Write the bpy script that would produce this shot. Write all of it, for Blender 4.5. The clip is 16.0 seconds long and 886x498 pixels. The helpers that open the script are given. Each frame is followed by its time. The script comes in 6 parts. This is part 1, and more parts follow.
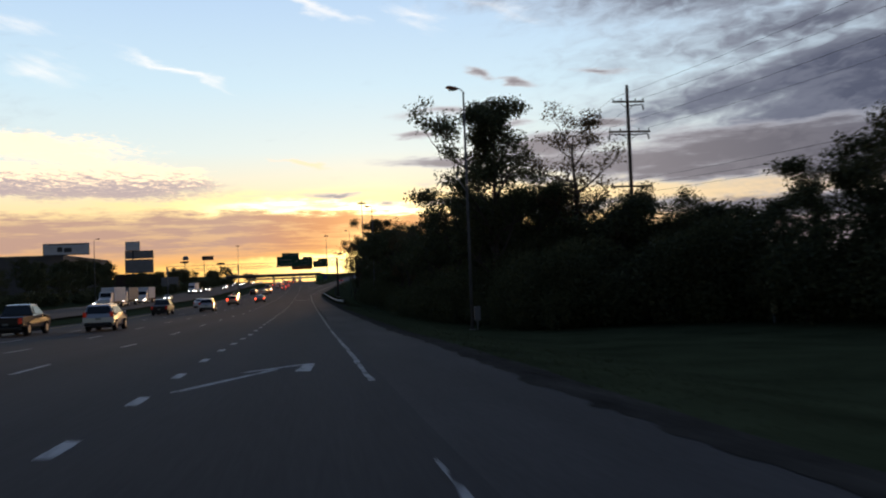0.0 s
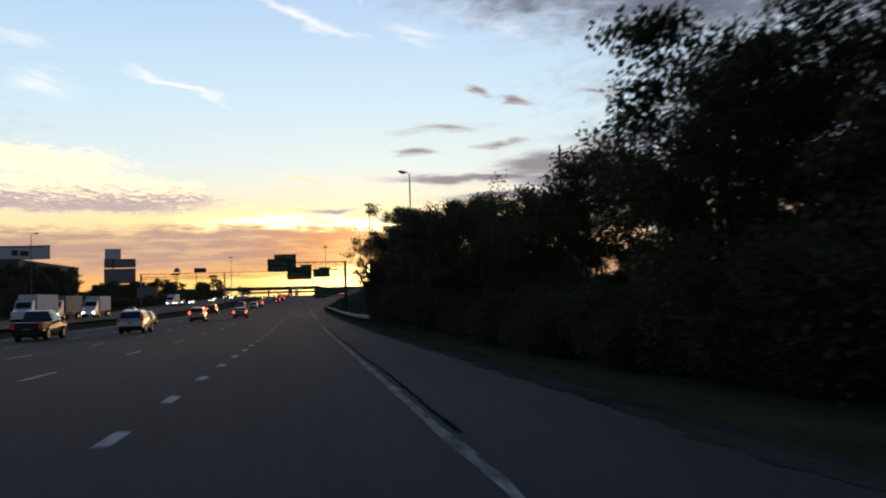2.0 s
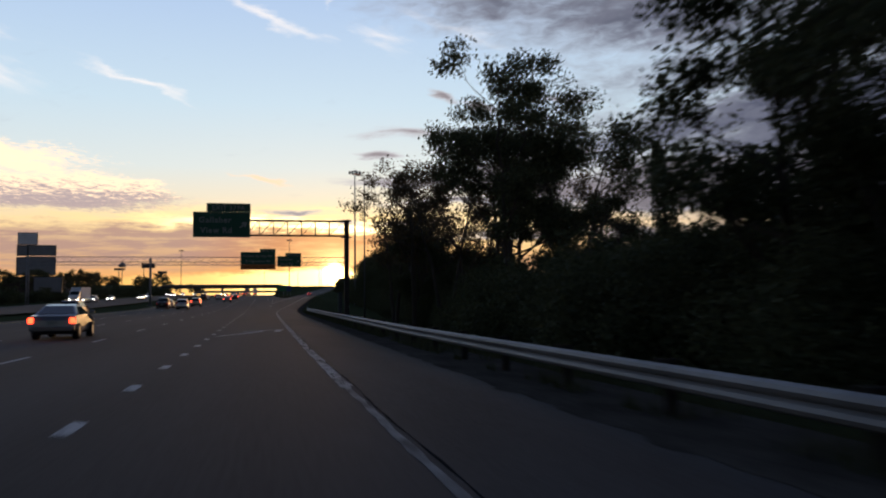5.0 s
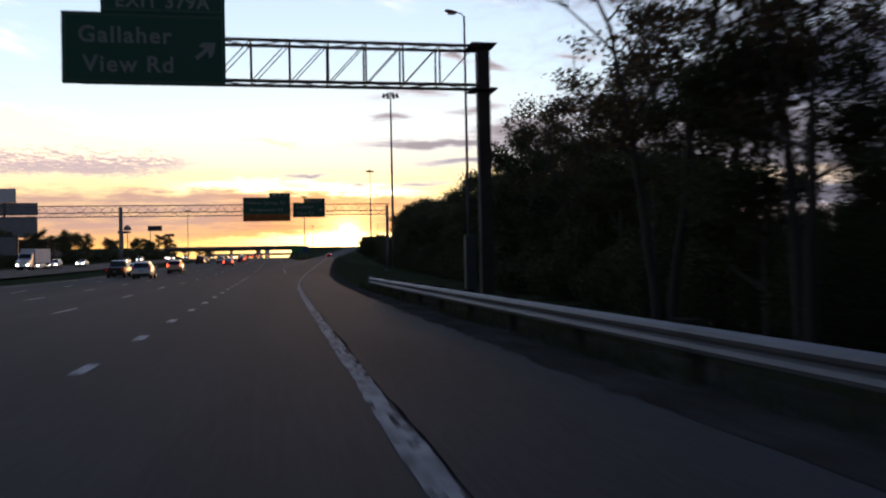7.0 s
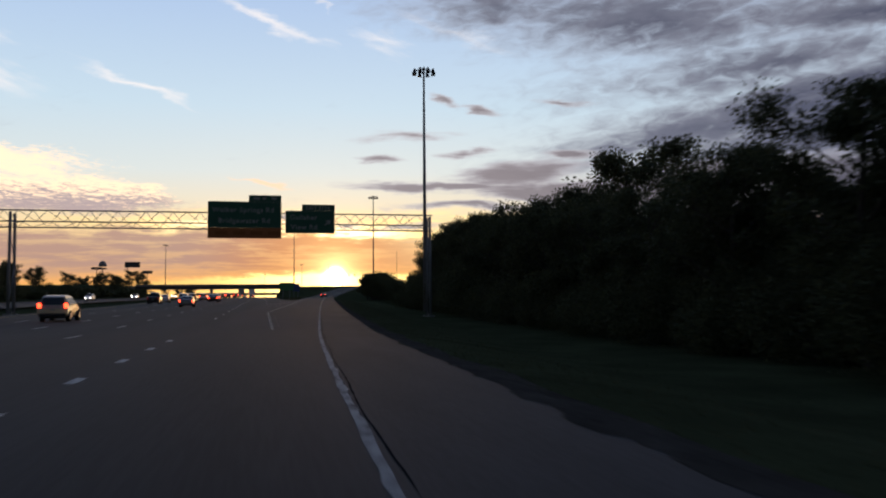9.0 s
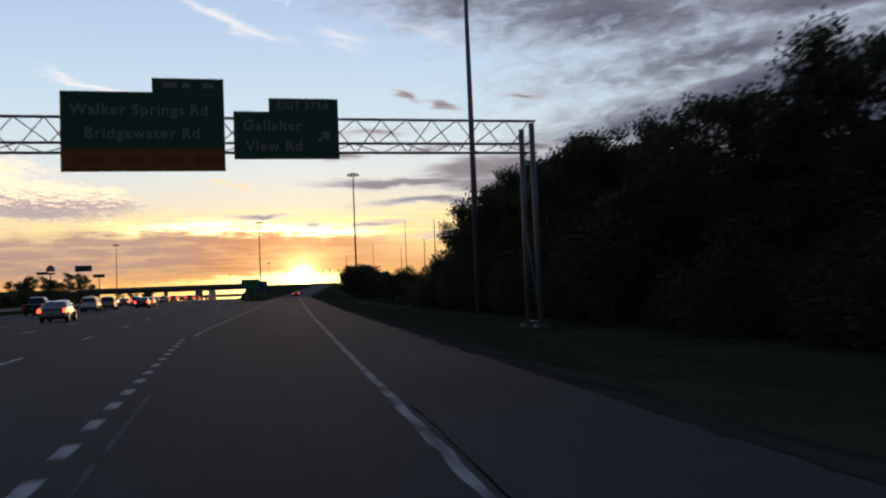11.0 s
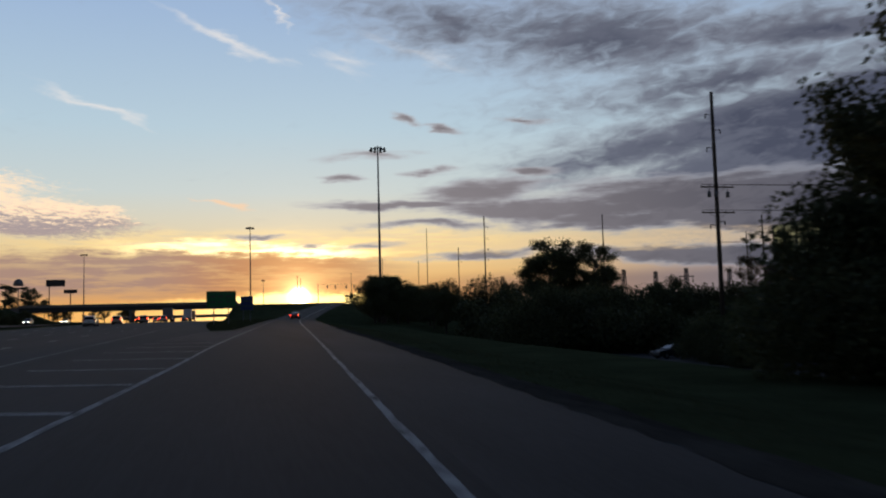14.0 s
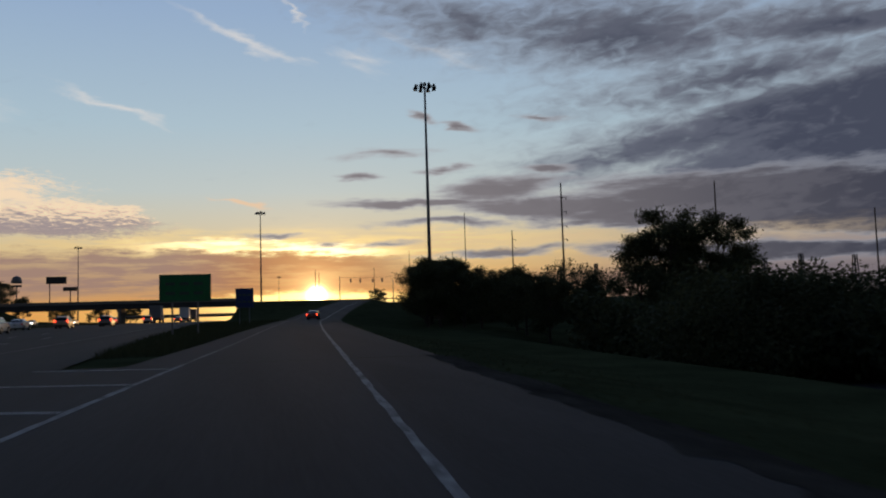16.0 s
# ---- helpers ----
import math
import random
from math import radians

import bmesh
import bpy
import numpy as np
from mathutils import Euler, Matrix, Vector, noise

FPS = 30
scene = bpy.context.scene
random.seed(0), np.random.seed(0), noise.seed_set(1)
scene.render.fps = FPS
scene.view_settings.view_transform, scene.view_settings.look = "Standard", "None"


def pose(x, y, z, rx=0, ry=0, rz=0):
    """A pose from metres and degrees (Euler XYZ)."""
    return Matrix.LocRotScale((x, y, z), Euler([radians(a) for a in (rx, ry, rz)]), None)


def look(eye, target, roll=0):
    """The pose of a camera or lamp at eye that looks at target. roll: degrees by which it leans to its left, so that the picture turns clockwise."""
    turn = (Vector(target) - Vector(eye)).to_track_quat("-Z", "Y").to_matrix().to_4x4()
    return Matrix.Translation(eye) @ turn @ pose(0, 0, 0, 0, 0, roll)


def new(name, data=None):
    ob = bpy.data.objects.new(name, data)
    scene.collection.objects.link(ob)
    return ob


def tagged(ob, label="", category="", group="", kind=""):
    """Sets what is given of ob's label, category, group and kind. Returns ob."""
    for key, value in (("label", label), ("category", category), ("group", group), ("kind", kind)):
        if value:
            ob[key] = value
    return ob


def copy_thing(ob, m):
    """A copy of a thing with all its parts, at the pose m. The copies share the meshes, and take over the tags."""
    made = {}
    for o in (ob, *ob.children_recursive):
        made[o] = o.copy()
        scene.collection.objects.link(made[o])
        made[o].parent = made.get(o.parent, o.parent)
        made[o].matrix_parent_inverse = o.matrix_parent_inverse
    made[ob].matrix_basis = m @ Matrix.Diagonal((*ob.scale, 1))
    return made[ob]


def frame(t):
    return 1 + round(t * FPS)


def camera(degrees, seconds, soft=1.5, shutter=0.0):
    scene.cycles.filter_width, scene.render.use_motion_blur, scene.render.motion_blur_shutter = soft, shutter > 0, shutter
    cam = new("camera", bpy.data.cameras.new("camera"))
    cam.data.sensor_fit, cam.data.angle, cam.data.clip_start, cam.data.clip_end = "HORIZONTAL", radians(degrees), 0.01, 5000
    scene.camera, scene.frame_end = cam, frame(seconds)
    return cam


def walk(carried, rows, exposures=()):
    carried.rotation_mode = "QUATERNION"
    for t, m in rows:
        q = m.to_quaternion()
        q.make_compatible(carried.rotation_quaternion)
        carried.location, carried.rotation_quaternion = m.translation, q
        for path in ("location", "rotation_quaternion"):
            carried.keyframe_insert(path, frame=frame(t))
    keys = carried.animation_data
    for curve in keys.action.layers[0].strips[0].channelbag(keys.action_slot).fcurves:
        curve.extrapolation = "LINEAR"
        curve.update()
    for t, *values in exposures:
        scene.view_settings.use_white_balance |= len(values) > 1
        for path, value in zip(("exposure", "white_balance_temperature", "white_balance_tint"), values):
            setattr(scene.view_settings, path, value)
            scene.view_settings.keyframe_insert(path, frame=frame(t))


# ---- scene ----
cam = camera(54.57, 16.0, soft=2.0, shutter=0.35)
PATH = [
    (0.0, -0.000, -0.000, 2.262, -9.042, 1.945, 2.228),
    (0.5, -0.144, 11.934, 1.971, -9.035, 2.218, 2.369),
    (1.0, -0.252, 23.953, 1.791, -8.928, 1.973, 2.633),
    (1.5, -0.343, 36.103, 1.523, -9.163, 2.283, 2.239),
    (2.0, -0.450, 48.442, 1.308, -9.251, 3.067, 1.601),
    (2.5, -0.543, 60.939, 1.138, -9.719, 1.896, 1.653),
    (3.0, -0.590, 73.571, 0.977, -9.807, 3.385, 1.601),
    (5.5, -0.352, 144.288, 0.441, -12.414, 3.173, 0.675),
    (6.0, -0.176, 157.798, 0.388, -12.159, -0.055, 1.785),
    (6.5, -0.055, 171.220, 0.385, -11.111, -0.181, 1.170),
    (7.0, -0.003, 184.584, 0.392, -10.988, 0.751, 1.180),
    (7.5, 0.073, 197.945, 0.389, -10.712, 2.528, 0.448),
    (8.0, 0.179, 211.250, 0.398, -10.489, 3.307, -0.140),
    (10.5, 1.898, 277.192, 0.603, -14.123, 3.544, 2.034),
    (11.0, 2.586, 289.752, 0.732, -13.907, 3.217, 2.390),
    (11.5, 3.321, 302.294, 0.888, -14.474, 1.555, 2.990),
    (12.0, 4.106, 314.830, 1.043, -14.561, 2.992, 2.634),
    (12.5, 4.988, 327.266, 1.206, -13.763, 3.661, 2.455),
    (13.0, 5.846, 339.765, 1.358, -13.241, 3.227, 2.555),
    (13.5, 6.715, 352.325, 1.541, -12.833, 2.788, 2.456),
    (14.0, 7.629, 364.929, 1.731, -14.151, 4.753, 1.538),
    (14.5, 8.566, 377.519, 1.919, -13.851, 5.315, 1.668),
    (15.0, 9.509, 389.996, 2.103, -13.078, 6.558, 1.830),
    (15.5, 10.464, 402.496, 2.281, -12.700, 5.425, 1.436),
    (16.0, 11.458, 414.968, 2.433, -13.002, 4.638, 1.741),
]
EXPOSURES = [(0.0, 0.3, 6750, 12), (3.0, 0.3, 6750, 13), (5.5, 0.15, 6750, 17), (6.0, 0.4, 6750, 18), (6.5, 0.55, 6750, 18), (7.0, 0.55, 6750, 18), (8.0, 0.17, 6750, 16), (10.5, 0.12, 6750, 17), (12.0, 0.22, 6750, 17), (13.0, 0.02, 6700, 15), (14.5, -0.28, 6600, 12), (15.5, -0.43, 6600, 12), (16.0, -0.40, 6600, 12)]
walk(cam, [(t, pose(x, y, z, 90 + pitch, roll, yaw)) for t, x, y, z, yaw, pitch, roll in PATH], EXPOSURES)

# ---- light: a low sun ahead under a broken evening sky ----
SUN_AZ, SUN_EL = 4.70, 1.78
world = bpy.data.worlds.new("evening_sky")
scene.world = world
world.use_nodes = True
wn, wl = world.node_tree.nodes, world.node_tree.links
wn.clear()


def wset(socket, value):
    if isinstance(value, (int, float, tuple)):
        socket.default_value = value
    else:
        wl.new(value, socket)


def wmath(op, *args, clamp=False):
    n = wn.new("ShaderNodeMath")
    n.operation, n.use_clamp = op, clamp
    for s, a in zip(n.inputs, args):
        wset(s, a)
    return n.outputs[0]


def wrange(v, a, b, c=0.0, d=1.0, smooth=True):
    n = wn.new("ShaderNodeMapRange")
    n.interpolation_type = "SMOOTHSTEP" if smooth else "LINEAR"
    for s, a_ in zip(n.inputs, (v, a, b, c, d)):
        wset(s, a_)
    return n.outputs[0]


def wmix(fac, a, b, mode="MIX"):
    n = wn.new("ShaderNodeMix")
    n.data_type, n.blend_type = "RGBA", mode
    wset(n.inputs[0], fac)
    for s, v in ((n.inputs[6], a), (n.inputs[7], b)):
        wset(s, (*v, 1) if isinstance(v, tuple) else v)
    return n.outputs[2]


def wxyz(x, y, z=0.0):
    n = wn.new("ShaderNodeCombineXYZ")
    for s, v in zip(n.inputs, (x, y, z)):
        wset(s, v)
    return n.outputs[0]


def wnoise(vec, scale, detail=6.0, rough=0.55, distortion=0.0):
    n = wn.new("ShaderNodeTexNoise")
    wset(n.inputs["Vector"], vec)
    n.inputs["Scale"].default_value, n.inputs["Detail"].default_value = scale, detail
    n.inputs["Roughness"].default_value, n.inputs["Distortion"].default_value = rough, distortion
    return n.outputs[0]


coord = wn.new("ShaderNodeTexCoord").outputs["Generated"]
sep = wn.new("ShaderNodeSeparateXYZ")
wl.new(coord, sep.inputs[0])
AZ = wmath("MULTIPLY", wmath("ARCTAN2", sep.outputs[0], sep.outputs[1]), 57.2958)
EL = wmath("MULTIPLY", wmath("ARCSINE", sep.outputs[2]), 57.2958)
sky = wn.new("ShaderNodeTexSky")
sky.sky_type, sky.sun_disc = "NISHITA", False
sky.sun_elevation, sky.sun_rotation = radians(SUN_EL), radians(SUN_AZ)
sky.altitude, sky.air_density, sky.dust_density, sky.ozone_density = 300, 1.0, 1.2, 1.6
sun_dir = (math.sin(radians(SUN_AZ)) * math.cos(radians(SUN_EL)), math.cos(radians(SUN_AZ)) * math.cos(radians(SUN_EL)), math.sin(radians(SUN_EL)))
dot = wn.new("ShaderNodeVectorMath")
dot.operation = "DOT_PRODUCT"
wl.new(coord, dot.inputs[0])
dot.inputs[1].default_value = sun_dir
ANG = wmath("MULTIPLY", wmath("ARCCOSINE", wmath("MINIMUM", dot.outputs["Value"], 1.0)), 57.2958)

WARP = wnoise(wxyz(wmath("MULTIPLY", AZ, 0.18), wmath("MULTIPLY", EL, 0.55)), 1.0, 5.0)
AZW = wmath("ADD", AZ, wmath("MULTIPLY", wmath("SUBTRACT", WARP, 0.5), 5.0))
ELW = wmath("ADD", EL, wmath("MULTIPLY", wmath("SUBTRACT", WARP, 0.5), 1.6))
SPOT = wxyz(AZW, ELW)


def patch(az, el, ra, re, turn=0.0, gain=1.0):
    """1 in the middle of an oval patch of sky, 0 at its rim, below 0 outside."""
    n = wn.new("ShaderNodeMapping")
    n.vector_type = "TEXTURE"
    wl.new(SPOT, n.inputs[0])
    n.inputs[1].default_value, n.inputs[2].default_value, n.inputs[3].default_value = (az, el, 0), (0, 0, radians(turn)), (ra, re, 1)
    ln = wn.new("ShaderNodeVectorMath")
    ln.operation = "LENGTH"
    wl.new(n.outputs[0], ln.inputs[0])
    return wmath("MULTIPLY", wmath("SUBTRACT", 1.0, ln.outputs["Value"]), gain)


def cover(patches):
    out = None
    for p in patches:
        m = patch(*p)
        out = m if out is None else wmath("MAXIMUM", out, m)
    return wmath("MAXIMUM", out, -1.0)


STREAK = wnoise(wxyz(wmath("MULTIPLY", AZ, 0.20), wmath("MULTIPLY", EL, 1.1), 3.1), 1.0, 9.0, 0.62)
FINE = wnoise(wxyz(wmath("MULTIPLY", AZ, 0.30), wmath("MULTIPLY", EL, 3.2), 11.3), 1.0, 6.0, 0.6)
PUFF = wnoise(wxyz(wmath("MULTIPLY", wmath("ADD", AZ, EL), 1.5), wmath("MULTIPLY", EL, 6.5), 7.7), 1.0, 6.0, 0.74, 0.5)
LUMP = wnoise(wxyz(wmath("MULTIPLY", wmath("ADD", AZ, EL), 0.55), wmath("MULTIPLY", wmath("SUBTRACT", EL, wmath("MULTIPLY", AZ, 0.22)), 1.5), 5.2), 1.0, 6.0, 0.52, 0.6)
CIRRUS = wnoise(wxyz(wmath("MULTIPLY", wmath("SUBTRACT", AZ, wmath("MULTIPLY", EL, 0.3)), 0.35), wmath("MULTIPLY", wmath("ADD", EL, wmath("MULTIPLY", AZ, 0.36)), 2.2), 1.3), 1.0, 6.0, 0.6)

BROAD = wnoise(wxyz(wmath("MULTIPLY", AZ, 0.13), wmath("MULTIPLY", wmath("SUBTRACT", EL, wmath("MULTIPLY", AZ, 0.12)), 0.42), 9.4), 1.0, 4.0, 0.55, 0.4)

# heavy slate cloud high and to the side, its bands climbing away from the sun
# the patches at azimuth 90, -60 and 170 are added out of view
slate = wmath("ADD", cover([(42, 11.0, 16.5, 4.6, 9, 3.0), (58, 12, 18, 6, 0, 2.2), (34, 12.0, 9.5, 2.1, 13, 1.9), (28, 11.0, 6.5, 1.7, 10, 1.4), (33, 9.2, 9, 1.5, 6, 1.7), (26, 18.0, 13, 2.9, -7, 1.25), (15.5, 19.2, 8, 1.9, -12, 0.85), (25, 10.4, 7, 1.8, 14, 0.8), (34, 14.6, 12, 2.2, 4, 1.0), (38, 8.9, 10, 1.2, 4, 1.6),
                            (40, 17.0, 13, 1.7, -4, 1.5), (55, 18, 14, 4.0, 0, 1.6), (90, 16, 30, 9, 0, 1.5), (-60, 12, 25, 5, 0), (170, 20, 50, 12, 0, 1.5)]),
             wmath("ADD", wmath("MULTIPLY", wmath("SUBTRACT", LUMP, 0.5), 1.7), wmath("MULTIPLY", wmath("SUBTRACT", STREAK, 0.5), 0.7)))
SLATE = wrange(slate, -0.85, 1.05)
SHADE = wrange(wmath("ADD", LUMP, wmath("MULTIPLY", wmath("SUBTRACT", BROAD, 0.5), 1.2)), 0.36, 0.66)
# flat mauve layer below it and small torn streaks
grey = wmath("ADD", cover([(38, 6.9, 20, 2.2, -2.5, 2.6), (37, 5.45, 13, 0.85, -4, 2.6), (21, 7.15, 10, 1.05, -2, 2.0), (11.5, 7.75, 6.8, 0.45, -1, 1.6), (17.0, 8.6, 5.2, 1.0, 5, 1.5), (20.3, 9.7, 2.8, 0.42, 3, 1.3), (13.2, 6.35, 4.6, 0.40, -2, 1.3), (27, 6.2, 9, 0.8, -2, 1.8),
                           (12.0, 13.4, 1.6, 0.42, -12, 1.2), (14.8, 12.9, 1.5, 0.50, -10, 1.2), (20.2, 13.1, 1.9, 0.28, -4, 0.9), (9.5, 11.0, 3.2, 0.35, 3, 0.7), (7.6, 9.6, 1.8, 0.30, -2), (13.6, 9.95, 1.9, 0.34, 0),
                           (2.2, 5.7, 2.6, 0.20, -3, 0.9), (5.4, 5.05, 1.8, 0.24, 4), (9.6, 5.1, 2.8, 0.28, 3, 0.9), (33, 3.75, 14, 0.85, -3, 2.3), (17, 4.3, 6.5, 0.38, 2, 1.3), (46, 3.4, 14, 0.9, 0, 2.0)]),
             wmath("ADD", wmath("MULTIPLY", wmath("SUBTRACT", STREAK, 0.47), 1.7), wmath("MULTIPLY", wmath("SUBTRACT", FINE, 0.5), 1.0)))
GREY = wrange(grey, -0.1, 0.8)
# flat bank above the horizon, with a soft wavy top
WAVE = wnoise(wxyz(wmath("MULTIPLY", AZ, 0.75), wmath("MULTIPLY", EL, 2.4), 17.0), 1.0, 6.0, 0.65)
ripple = wmath("ADD", wmath("MULTIPLY", wmath("SUBTRACT", STREAK, 0.5), 1.6), wmath("ADD", wmath("MULTIPLY", wmath("SUBTRACT", FINE, 0.5), 1.0), wmath("MULTIPLY", wmath("SUBTRACT", WAVE, 0.5), 1.1)))
top = wmath("ADD", wmath("SUBTRACT", 4.90, wmath("MULTIPLY", wmath("MAXIMUM", wmath("ADD", AZ, 2.0), 0.0), 0.055)), ripple)
BANK = wmath("MULTIPLY", wmath("MULTIPLY", wrange(wmath("SUBTRACT", top, EL), -0.20, 0.55), wrange(EL, 1.1, 2.7)), wmath("MULTIPLY", wrange(AZ, 14.0, 6.0), wrange(AZ, -38.0, -20.0, 0.35, 0.93)))
LOW = wmath("MULTIPLY", wrange(EL, 3.4, 2.4), wrange(AZ, 6.0, 20.0, 0.0, 0.8))
# rippled fleecy cloud, lit from behind along its top
fleece = wmath("ADD", cover([(-17, 6.8, 12.5, 1.15, -2, 1.5), (-9.5, 7.1, 5.0, 0.85, -7, 1.3), (-18, 9.0, 8.0, 1.0, -3, 1.0), (-14.5, 8.1, 4.4, 0.6, -5, 0.8)]), wmath("MULTIPLY", wmath("SUBTRACT", PUFF, 0.45), 1.7))
FLEECE = wrange(fleece, 0.0, 0.6, 0.0, 0.9)
LIT = wmath("ADD", wrange(wmath("ADD", EL, wmath("MULTIPLY", wmath("SUBTRACT", PUFF, 0.5), 6.0)), 6.3, 7.5), wmath("MULTIPLY", wrange(EL, 5.4, 5.0), 0.4), clamp=True)
# thin bright wisps
wisp = wmath("ADD", cover([(-8, 13.8, 4.6, 0.40, -17, 1.05), (0.2, 18.3, 5.2, 0.44, -20, 1.05), (3.3, 20.1, 1.7, 0.35, -58, 1.0), (7.6, 17.2, 2.2, 0.6, -22, 0.6), (-0.2, 7.8, 2.2, 0.24, -11, 1.4),
                           (-15.5, 13.4, 2.0, 0.9, -10, 0.7), (-17, 16.0, 3, 0.5, -8, 0.6), (13, 17.6, 4, 0.5, -16, 0.5)]), wmath("MULTIPLY", wmath("SUBTRACT", CIRRUS, 0.5), 1.2))
WISP = wrange(wisp, -0.15, 1.2, 0.0, 0.8)
# bright lit layer between bank and blue
glowband = wmath("MULTIPLY", wmath("MULTIPLY", wrange(EL, 3.6, 4.4), wrange(ELW, 6.5, 5.2)), wrange(wmath("ABSOLUTE", wmath("SUBTRACT", AZ, 3.0)), 28.0, 4.0))
GLOW = wmath("MULTIPLY", glowband, wrange(FINE, 0.38, 0.58, 0.25, 1.0))
rim = wmath("MULTIPLY", wmath("MULTIPLY", wrange(wmath("SUBTRACT", EL, top), -0.25, 0.15), wrange(wmath("SUBTRACT", EL, top), 0.85, 0.2)), wmath("MULTIPLY", wrange(AZ, -9.0, 1.0), wrange(AZ, 11.0, 6.0)))
RIM = wmath("MULTIPLY", rim, wrange(STREAK, 0.38, 0.55, 0.45, 1.0))

near = wrange(ANG, 40.0, 4.0)
fade = wn.new("ShaderNodeValToRGB")
wl.new(wmath("DIVIDE", EL, 40.0, clamp=True), fade.inputs[0])
STOPS = [(0.0, (0.80, 0.36, 0.10)), (0.055, (0.88, 0.50, 0.18)), (0.115, (0.92, 0.70, 0.36)), (0.16, (0.82, 0.77, 0.58)), (0.215, (0.68, 0.79, 0.78)), (0.32, (0.55, 0.745, 0.86)), (0.5, (0.41, 0.59, 0.84)), (1.0, (0.20, 0.29, 0.54))]
for k, (p, c) in enumerate(STOPS):
    e = fade.color_ramp.elements[k] if k < 2 else fade.color_ramp.elements.new(p)
    e.position, e.color = p, (*c, 1)
nishita = wmix(1.0, sky.outputs[0], (0.085, 0.10, 0.14), "MULTIPLY")
base = wmix(wrange(ANG, 95.0, 30.0, 0.0, 0.9), nishita, fade.outputs[0])
base = wmix(wmath("MULTIPLY", wrange(AZ, 16.0, 36.0, 0.0, 0.92), wrange(EL, 8.5, 3.5)), base, (0.36, 0.32, 0.34))
haze = wmix(wmath("MULTIPLY", wrange(EL, 3.0, 0.3), wrange(ANG, 30.0, 2.0, 0.0, 0.8)), base, (1.05, 0.46, 0.09))
c1 = wmix(WISP, haze, wmix(wrange(EL, 12.0, 7.5), (0.92, 0.90, 0.87), (1.1, 0.74, 0.46)))
c2 = wmix(GLOW, c1, wmix(wrange(ANG, 20.0, 3.0), (1.0, 0.74, 0.34), (1.35, 1.0, 0.42)))
c3 = wmix(FLEECE, c2, wmix(LIT, (0.42, 0.34, 0.36), (1.22, 0.94, 0.64)))
c4 = wmix(SLATE, c3, wmix(wrange(slate, -0.3, 1.4), (0.33, 0.37, 0.44), wmix(SHADE, (0.078, 0.091, 0.137), (0.132, 0.149, 0.203))))
c4b = wmix(GREY, c4, wmix(wrange(grey, 0.2, 1.1), wmix(near, (0.34, 0.37, 0.44), (0.52, 0.52, 0.55)), wmix(near, wmix(SHADE, (0.066, 0.072, 0.104), (0.108, 0.113, 0.148)), (0.285, 0.265, 0.280))))
c5 = wmix(wmath("MULTIPLY", BANK, wrange(wmath("ADD", FINE, wmath("MULTIPLY", wmath("SUBTRACT", STREAK, 0.5), 0.7)), 0.34, 0.56, 0.62, 1.0)), c4b, wmix(wrange(ANG, 11.0, 1.5), (0.43, 0.28, 0.235), (0.60, 0.24, 0.095)))
c5b = wmix(LOW, c5, wmix(wrange(ANG, 30.0, 4.0), (0.21, 0.185, 0.21), (0.55, 0.30, 0.16)))
gap = wmath("MULTIPLY", wmath("MULTIPLY", wrange(wmath("ADD", ELW, wmath("MULTIPLY", wmath("SUBTRACT", FINE, 0.5), 1.2)), 4.25, 4.75), wrange(wmath("ADD", ELW, wmath("MULTIPLY", wmath("SUBTRACT", FINE, 0.5), 1.2)), 5.7, 5.0)), wmath("MULTIPLY", wrange(AZ, 9.0, 15.0), wrange(AZ, 46.0, 30.0)))
c5g = wmix(wmath("MULTIPLY", gap, wrange(WAVE, 0.34, 0.58, 0.25, 0.9)), c5b, wmix(wrange(ANG, 34.0, 8.0), (0.62, 0.50, 0.36), (0.98, 0.74, 0.40)))
strip_top = wmath("ADD", wmath("SUBTRACT", 2.30, wmath("MULTIPLY", wmath("ABSOLUTE", wmath("SUBTRACT", AZ, 4.0)), 0.05)), wmath("MULTIPLY", wmath("SUBTRACT", WAVE, 0.5), 1.0))
low_glow = wmath("MULTIPLY", wmath("MULTIPLY", wrange(wmath("SUBTRACT", strip_top, EL), 0.0, 0.45), wrange(EL, -0.2, 0.5)), wmath("MULTIPLY", wrange(AZ, -16.0, 1.0), wrange(AZ, 12.5, 8.5)))
c5c = wmix(low_glow, c5g, wmix(wrange(ANG, 9.0, 2.0), (1.25, 0.80, 0.26), (2.4, 1.75, 0.62)))
c6 = wmix(RIM, c5c, (2.8, 2.3, 1.2))
# the sun's brightness in the haze, its core widened to paint lens glare
halo = wmath("ADD", wmath("ADD", wmath("MULTIPLY", wmath("EXPONENT", wmath("MULTIPLY", wmath("POWER", wmath("DIVIDE", ANG, 0.36), 2.0), -1.0)), 60.0), wmath("MULTIPLY", wmath("EXPONENT", wmath("MULTIPLY", ANG, -2.6)), 5.0)),
             wmath("MULTIPLY", wmath("EXPONENT", wmath("MULTIPLY", ANG, -0.7)), 1.5))
c7 = wmix(1.0, c6, wmix(1.0, wxyz(halo, halo, halo), (1.0, 0.66, 0.26), "MULTIPLY"), "ADD")
below = wmix(wrange(EL, 0.0, -0.6), c7, (0.02, 0.02, 0.022))
bg = wn.new("ShaderNodeBackground")
wl.new(below, bg.inputs[0])
bg.inputs[1].default_value = 1.0
wl.new(bg.outputs[0], wn.new("ShaderNodeOutputWorld").inputs[0])

sun_data = bpy.data.lights.new("sun", "SUN")
sun_data.energy, sun_data.angle, sun_data.color = 0.4, radians(2.0), (1.0, 0.58, 0.25)
sun = new("sun", sun_data)
sun.matrix_world = look((0, 0, 60), tuple(Vector((0, 0, 60)) - Vector(sun_dir)))


